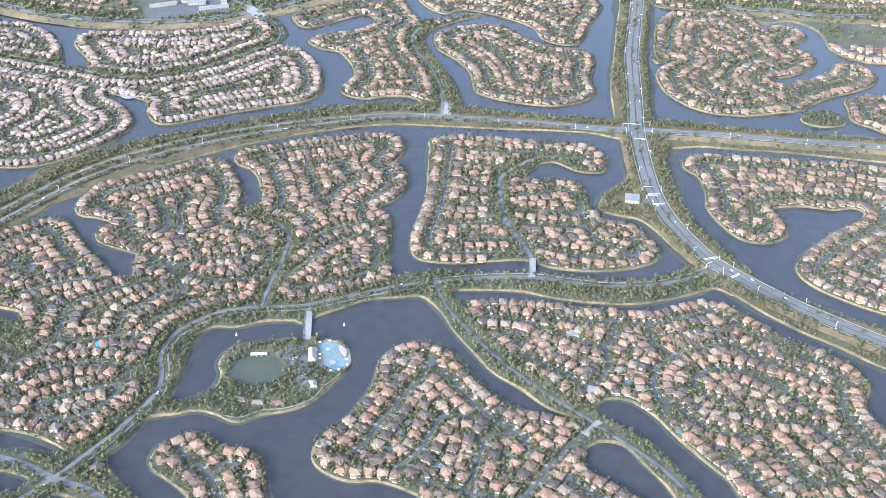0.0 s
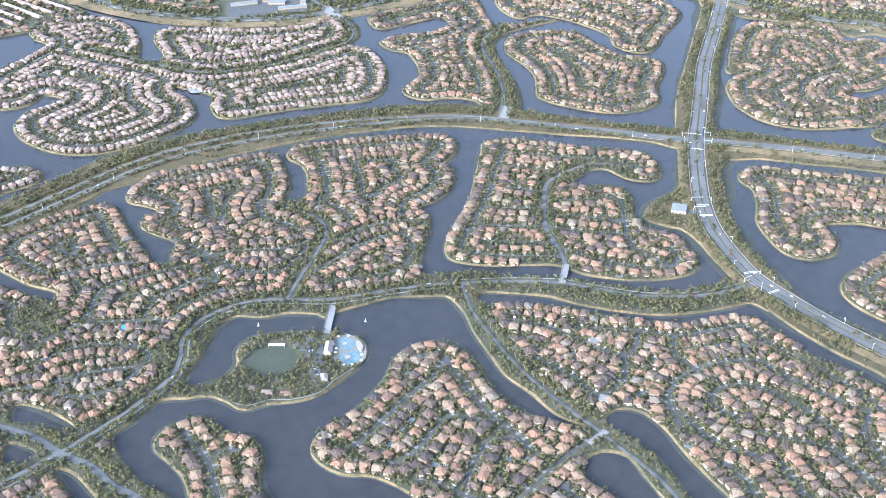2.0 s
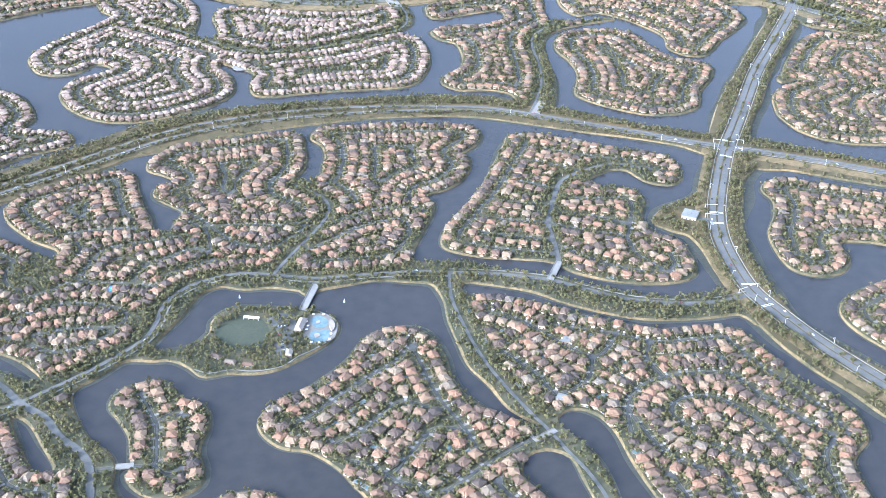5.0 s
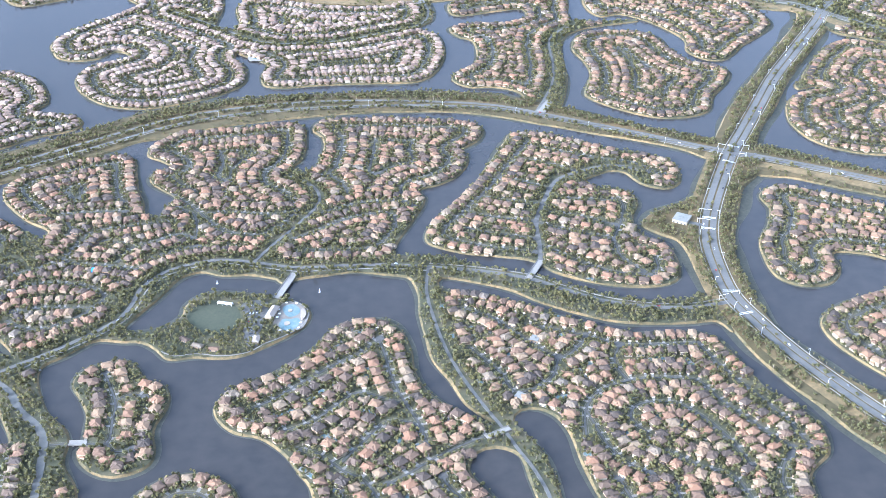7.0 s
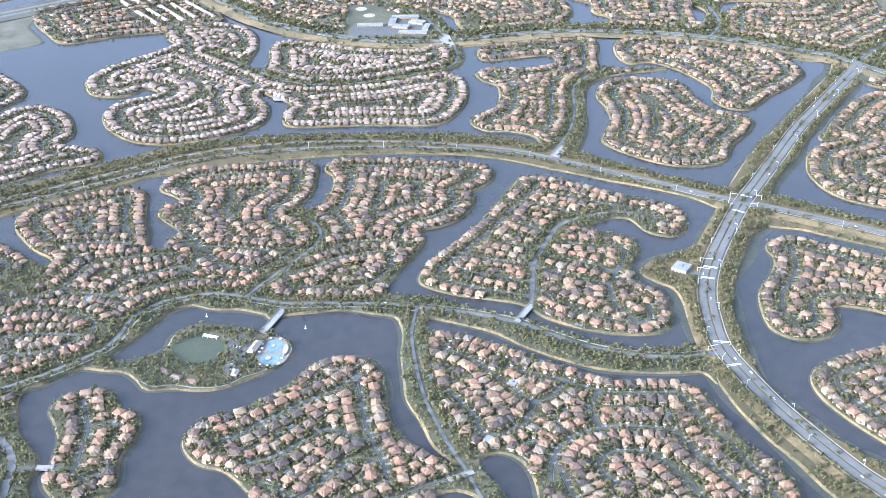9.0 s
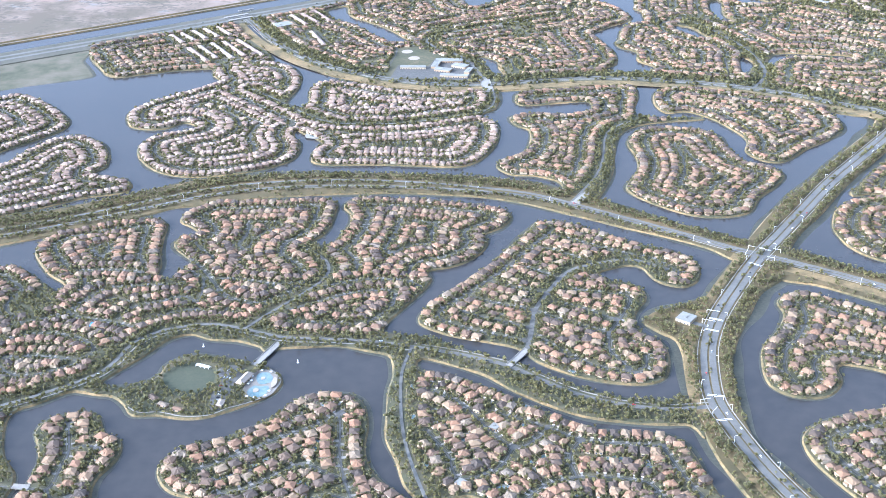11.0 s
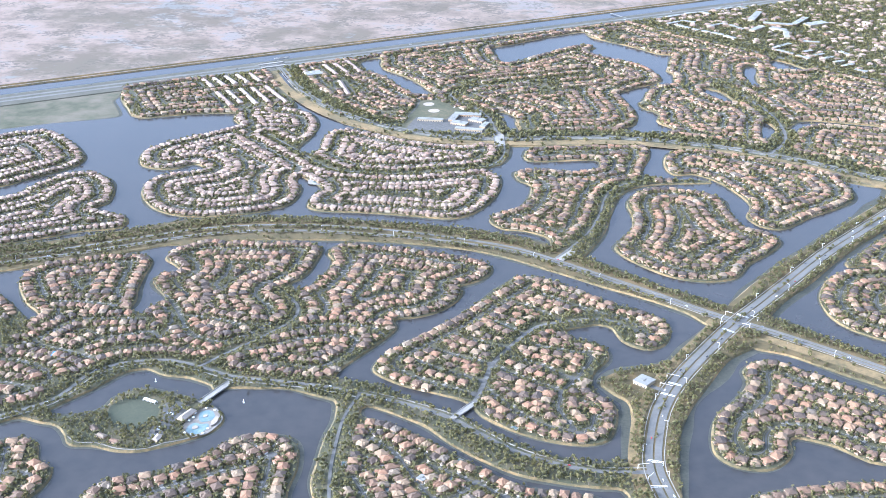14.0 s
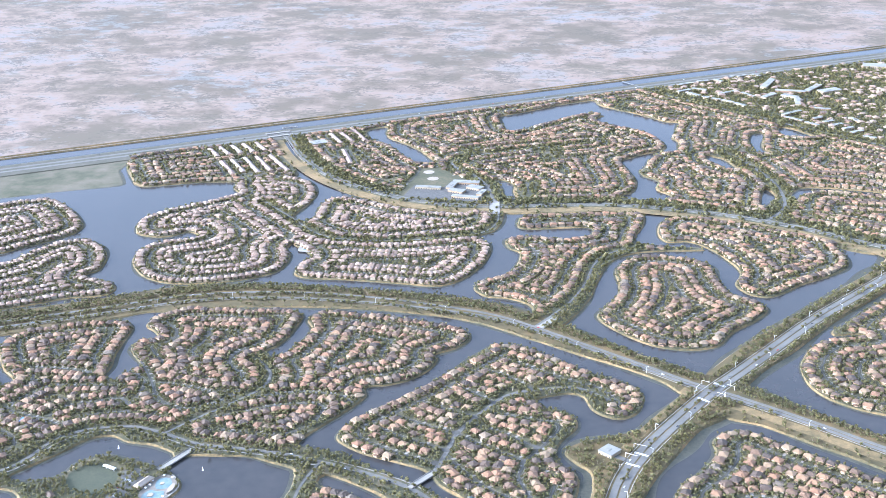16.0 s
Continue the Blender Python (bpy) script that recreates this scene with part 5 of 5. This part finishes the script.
bridge((-94, -4), (-104, -34), 5.2, "pale concrete road bridge over the lake narrows")
bridge((66, -17), (77, 5), 5.0, "grey concrete bridge over the canal")
bridge((26, -180), (40, -172), 4.4, "concrete lane bridge over the canal")
bridge((-211, -175), (-201, -175), 4.0, "small concrete bridge to the islet")
bridge((-6, 543), (4, 500), 11, "broad pale concrete bridge over the canal", 1.6)
bridge((102, 240), (112, 262), 8, "concrete bridge at the boulevard junction", 1.5)
for d0, d1, o, w in ((824, 856, 8.5, 6.5), (824, 856, -5.5, 6.5), (850, 870, 25, 3.5)):
    bridge(L0 + LV * d0 + LN * o, L0 + LV * d1 + LN * o, w, "pale concrete highway bridge beside the straight canal", 2.0)

# ---------------------------------------------------------------- pump station and other single buildings
pavilion("pump_station", 186, 55, -30, 11, 11, 2.6, FLATROOF, "white flat-roofed utility building near the avenue", flat=True)
road("road_pump_station", [(190, 52), (197, 49), (203, 46)], 4, 1.33, "short grey driveway")
pavilion("white_roofed_house", 49, -145, 60, 5.4, 6.5, 1.9, FLATROOF, "house with a bright white flat roof", flat=True)
pavilion("wrapped_house", -231, 4, 10, 5.4, 5.4, 1.7, TARP, "house roof covered with a blue tarpaulin", 1.0)
pavilion("white_roofed_house", 63, -88, -25, 5, 5.5, 1.9, FLATROOF, "house with a bright white flat roof", flat=True)
for x, y, t, w, d in ((-86, 566, 4, 28, 6), (-49, 591, 4, 30, 9), (-52, 561, -14, 18, 9), (-35, 575, -20, 17, 10), (-38, 543, -2, 30, 6), (-62, 577, 85, 20, 7), (-24, 560, 80, 16, 6)):
    pavilion("school_building", x, y, t, w, d, 2.4, FLATROOF, "pale flat-roofed school block", flat=True)
tagged(mesh_from("school_yard", *slab([(-106, 535), (-22, 533), (-20, 592), (-40, 604), (-66, 600), (-70, 574), (-104, 574)], 0.9, 1.25, False), STREET), "grey asphalt school yard", "yard", kind="structure")
tagged(mesh_from("school_field", *slab([(-112, 578), (-71, 578), (-66, 604), (-42, 606), (-66, 634), (-98, 638), (-110, 610)], 0.9, 1.245, False), LAWN), "dull green playing field beside the school", "playing field", kind="structure")
for x, y in ((-101, 622), (-90, 600)):
    tagged(mesh_from("baseball_infield", *slab([(x + 6.5 * math.cos(a * 0.6283), y + 6.5 * math.sin(a * 0.6283)) for a in range(10)], 1.1, 1.27), SAND), "tan dirt baseball infield in grass", "sports field")
pavilion("warehouse", -266, 704, 37, 20, 15, 3, FLATROOF, "white flat-roofed hall near the highway", flat=True)
pond = tagged(new("swimming_pool"), "pale community pool with a paved surround", "pool")
part("surround", *slab([(-160, 372), (-145, 374), (-143, 362), (-158, 360)], 0.9, 1.2), PAVING, pond)
part("basin", *slab([(-156, 370), (-148, 371), (-147, 365), (-155, 364)], 1.0, 1.25), POOLW, pond)

# terraces of row houses near the levee
TERRACE_ROOF = material("terrace_roof_tile", [(0.2, (0.1224, 0.0850, 0.0651)), (0.5, (0.1800, 0.1292, 0.0992)), (0.8, (0.2232, 0.1802, 0.1457))], 0.2, rough=0.6, objrand=0.5, bump=0.3)
for x, y, t, L in TERRACES:
    pavilion("terrace", x, y, t, L, 5.4, 1.9, TERRACE_ROOF, "long stucco terrace with a pink-tan tile roof", 1.5)

# campus beyond the far avenue
rc = random.Random(5)
for x, y, t, w, d in ((264, 1098, 77, 52, 9), (295, 1059, -3, 40, 9), (325, 1081, 67, 46, 8), (267, 1029, 59, 28, 8), (295, 1031, -30, 23, 9), (305, 1004, -87, 34, 7), (347, 1072, 38, 32, 14), (418, 1235, 0, 40, 20)):
    pavilion("campus_building", x, y, t, w, d, 4.0, FLATROOF, "long white campus block with a flat roof", flat=True, storeys=2)
BLOCKS_N = [(150, 1077, 42, 25), (174, 1099, 32, 18), (194, 1105, -40, 18), (209, 1129, 53, 20), (226, 1140, 47, 17), (246, 1147, -34, 15), (152, 1039, 45, 22), (172, 1050, -17, 21), (212, 1040, 44, 33), (239, 1032, -50, 28)]
BLOCKS_S = [(166, 1022, -40, 26), (184, 1008, -25, 10), (198, 1001, -19, 12), (214, 992, -31, 18), (231, 978, -44, 20), (298, 948, 49, 33), (301, 918, -33, 26), (323, 899, -39, 20), (330, 928, 44, 15), (343, 914, 41, 16), (354, 902, 41, 16), (366, 887, 39, 16), (376, 873, 43, 19), (390, 851, -26, 16), (336, 975, -5, 21), (375, 929, -56, 17)]
for x, y, t, w in BLOCKS_N + BLOCKS_S:
    pavilion("apartment_block", x, y, t, w, 5.5, 3.0, FLATROOF, "long pale apartment block in a row", flat=True, storeys=2)
    house_at.add((x, y))
# the houses and trees of that quarter
cs = []
for _ in range(900):
    x, y = rc.uniform(90, 520), rc.uniform(800, 1330)
    if y < 1140 - 0.74 * x or y > 940 + 0.765 * (x + 40) or house_at.near((x, y), 8.5):
        continue
    house_at.add((x, y))
    cs.append((rc.randrange(len(SHAPES)), x, y, 1.2, rc.uniform(0, 6.28), rc.uniform(0.95, 1.3)))
e = tagged(new("row_houses"), "scattered pale houses with tile roofs beyond the avenue", "houses", "houses farther off", "stuff")
bulk("wall", *gather([s["walls"] for s in SHAPES], cs), STUCCO_S, e)
bulk("roof", *gather([s["roof"] for s in SHAPES], cs), PALE_S, e)


# ---------------------------------------------------------------- street furniture and cars
def along(line, s, off):
    p = spline(line, 2.0)
    seg = np.concatenate([[0], np.cumsum(np.hypot(*np.diff(p, axis=0).T))])
    i = min(int(np.searchsorted(seg, s)), len(p) - 2)
    d = p[i + 1] - p[i]
    d /= np.hypot(*d)
    q = p[i] + np.array((-d[1], d[0])) * off
    return q[0], q[1], math.degrees(math.atan2(d[1], d[0]))


def length_of(line):
    return float(np.hypot(*np.diff(spline(line, 2.0), axis=0).T).sum())


def street_lamp():
    e = thing("street_lamp", 0, 0, 0, 0, "tall white street lamp with a short arm", "street lamp", "lamps along the avenue")
    v, f = [], []
    box(v, f, -0.07, 0.07, -0.07, 0.07, -0.2, 5.2)
    part("pole", v, f, PAINT, e)
    v, f = [], []
    box(v, f, -0.06, 0.06, 0.0, 1.4, 5.1, 5.22)
    arm = part("arm", v, f, PAINT, e)
    v, f = [], []
    box(v, f, -0.15, 0.15, 1.2, 1.9, 5.0, 5.12)
    part("lamp_head", v, f, METAL, arm)
    return e


first = street_lamp()
x, y, t = along(HIGHWAY, 20, -6.4)
first.matrix_world = pose(x, y, 1.2, 0, 0, t)
for s in range(50, int(length_of(HIGHWAY)) - 30, 30):
    side = -1 if (s // 30) % 2 else 1
    x, y, t = along(HIGHWAY, s, 6.4 * side)
    copy_thing(first, pose(x, y, 1.2, 0, 0, t + (0 if side < 0 else 180)))
for s in range(80, int(length_of(BOULEVARD)) - 30, 66):
    x, y, t = along(BOULEVARD, s, -7.4)
    copy_thing(first, pose(x, y, 1.1, 0, 0, t))


def mast(x, y, turn, reach):
    e = thing("signal_mast", x, y, 1.2, turn, "white traffic signal mast with a long arm", "traffic signal", "signals at the junctions")
    v, f = [], []
    box(v, f, -0.12, 0.12, -0.12, 0.12, -0.2, 3.4)
    part("pole", v, f, PAINT, e)
    v, f = [], []
    box(v, f, 0.0, reach, -0.09, 0.09, 3.1, 3.28)
    arm = part("arm", v, f, PAINT, e)
    for k in (0.45, 0.7, 0.95):
        v, f = [], []
        box(v, f, reach * k - 0.12, reach * k + 0.12, -0.15, 0.15, 2.5, 3.1)
        part("signal_head", v, f, SIGNAL, arm, "dark signal head")


SIGNAL = material("dark_housing", [(0.2, (0.03, 0.03, 0.03)), (0.8, (0.07, 0.07, 0.06))], 0.8)
for x, y, t, r in ((239, 169, -20, 6), (263, 164, 160, 6), (236, 157, 70, 6), (257, 150, 160, 6), (201, 66, -12, 9), (197, 52.5, -16, 9), (205, -42, 200, 7), (190, -48, 20, 7), (197, -60, 60, 6)):
    mast(x, y, t, r)
# painted bars across the avenue at the junctions
for x, y, t, L in ((252, 170, 152, 10), (242, 144, 150, 10), (207, 58, 163, 10), (203, 43, 165, 10), (200, -38, 175, 10), (204, -64, 195, 10)):
    e = thing("stop_line", x, y, 1.405, t, "white painted crossing bar on asphalt", "road marking", "markings at the junctions")
    for k in (-0.7, 0.7):
        v, f = [], []
        box(v, f, -L / 2, L / 2, k - 0.25, k + 0.25, 0.0, 0.01)
        part("stripe", v, f, PAINT, e)


CAR_TONES = [("white", (0.7, 0.7, 0.7)), ("silver", (0.42, 0.43, 0.44)), ("black", (0.03, 0.03, 0.035)), ("grey", (0.16, 0.16, 0.17)), ("red", (0.35, 0.05, 0.04))]
TYRE = material("tyre_rubber", [(0.2, (0.02, 0.02, 0.02)), (0.8, (0.04, 0.04, 0.04))], 3)


def car_of(tone, colour):
    m = material(tone + "_car_paint", [(0.2, tuple(c * 0.9 for c in colour)), (0.8, colour)], 0.6, rough=0.25, spec=0.5)
    e = thing("car", 0, 0, -50, 0, tone + " car on the grey asphalt", "car", "cars on the roads")
    v, f = [], []
    box(v, f, -1.05, 1.05, -0.42, 0.42, 0.12, 0.42)
    part("body", v, f, m, e)
    o = [(-0.75, -0.4, 0.42), (0.55, -0.4, 0.42), (0.55, 0.4, 0.42), (-0.75, 0.4, 0.42), (-0.5, -0.34, 0.72), (0.2, -0.34, 0.72), (0.2, 0.34, 0.72), (-0.5, 0.34, 0.72)]
    part("cabin", o, [(0, 1, 5, 4), (1, 2, 6, 5), (2, 3, 7, 6), (3, 0, 4, 7)], GLASSY, e, "dark glazed cabin")
    part("car_roof", [(x, y, z + 0.004) for x, y, z in o[4:]], [(0, 1, 2, 3)], m, e)
    for x in (-0.65, 0.65):
        for y in (-0.42, 0.42):
            v = [(x + 0.17 * math.cos(a * 0.7854), y + s * 0.05, 0.15 + 0.17 * math.sin(a * 0.7854)) for s in (-1, 1) for a in range(8)]
            f = [(a, (a + 1) % 8, 8 + (a + 1) % 8, 8 + a) for a in range(8)] + [tuple(range(8)), tuple(range(15, 7, -1))]
            part("wheel", v, f, TYRE, e)
    return e


CARS = [car_of(*c) for c in CAR_TONES]
used = set()
rcar = random.Random(11)


def park_car(x, y, z, t):
    n = rcar.choice((0, 0, 1, 1, 2, 3, 3, 4))
    if n in used:
        copy_thing(CARS[n], pose(x, y, z, 0, 0, t))
    else:
        used.add(n)
        CARS[n].matrix_world = pose(x, y, z, 0, 0, t)


for line, n, lanes, z in ((HIGHWAY, 34, (-4.0, -2.2, 2.2, 4.0), 1.4), (BOULEVARD[:11], 14, (-6.6, -5.4, 5.4, 6.6), 1.32), (BOULEVARD[13:], 9, (-2.8, -1.6, 1.6, 2.8), 1.32), (LAKE_DRIVE, 6, (-1.1, 1.1), 1.34), (PARKWAY, 5, (-1.2, 1.2), 1.28), (FAR_BOULEVARD, 8, (-3.2, 3.2), 1.44)):
    L = length_of(line)
    for k in range(n):
        x, y, t = along(line, L * (k + rcar.uniform(0.2, 0.8)) / n, rcar.choice(lanes))
        park_car(x, y, z, t)
for k in range(9):
    park_car(-122 + 2.0 * (k % 5), -41 - 9 * (k // 5) - 0.4 * (k % 5), 1.1, 78)
for k in range(6):
    park_car(-119.5 + 0.5 * k, -60 - 3.4 * k, 1.1, 10)
for k in range(12):
    o = L0 + LV * (400 + 105 * k + rcar.uniform(-30, 30)) + LN * rcar.choice((3, 5, 12.5, 14.5))
    park_car(o[0], o[1], 1.5, math.degrees(math.atan2(LV[1], LV[0])))

# fountains on the lake
for x, y in ((-146, -13), (-76, -26)):
    e = thing("fountain", x, y, 0, 0, "white spray fountain rising from the lake", "fountain", "fountains")
    v, f = [], []
    for r_, z in ((0.9, -0.2), (0.7, 0.12), (0.25, 0.2), (0.35, 1.3), (0.12, 2.6)):
        v += [(r_ * math.cos(a * 1.0472), r_ * math.sin(a * 1.0472), z) for a in range(6)]
    f = [(i * 6 + a, i * 6 + (a + 1) % 6, (i + 1) * 6 + (a + 1) % 6, (i + 1) * 6 + a) for i in range(4) for a in range(6)]
    part("float", v[:18], f[:12], METAL, e)
    part("spray", v[12:], [tuple(i - 12 for i in q) for q in f[12:]], PAINT, e, "white spray")
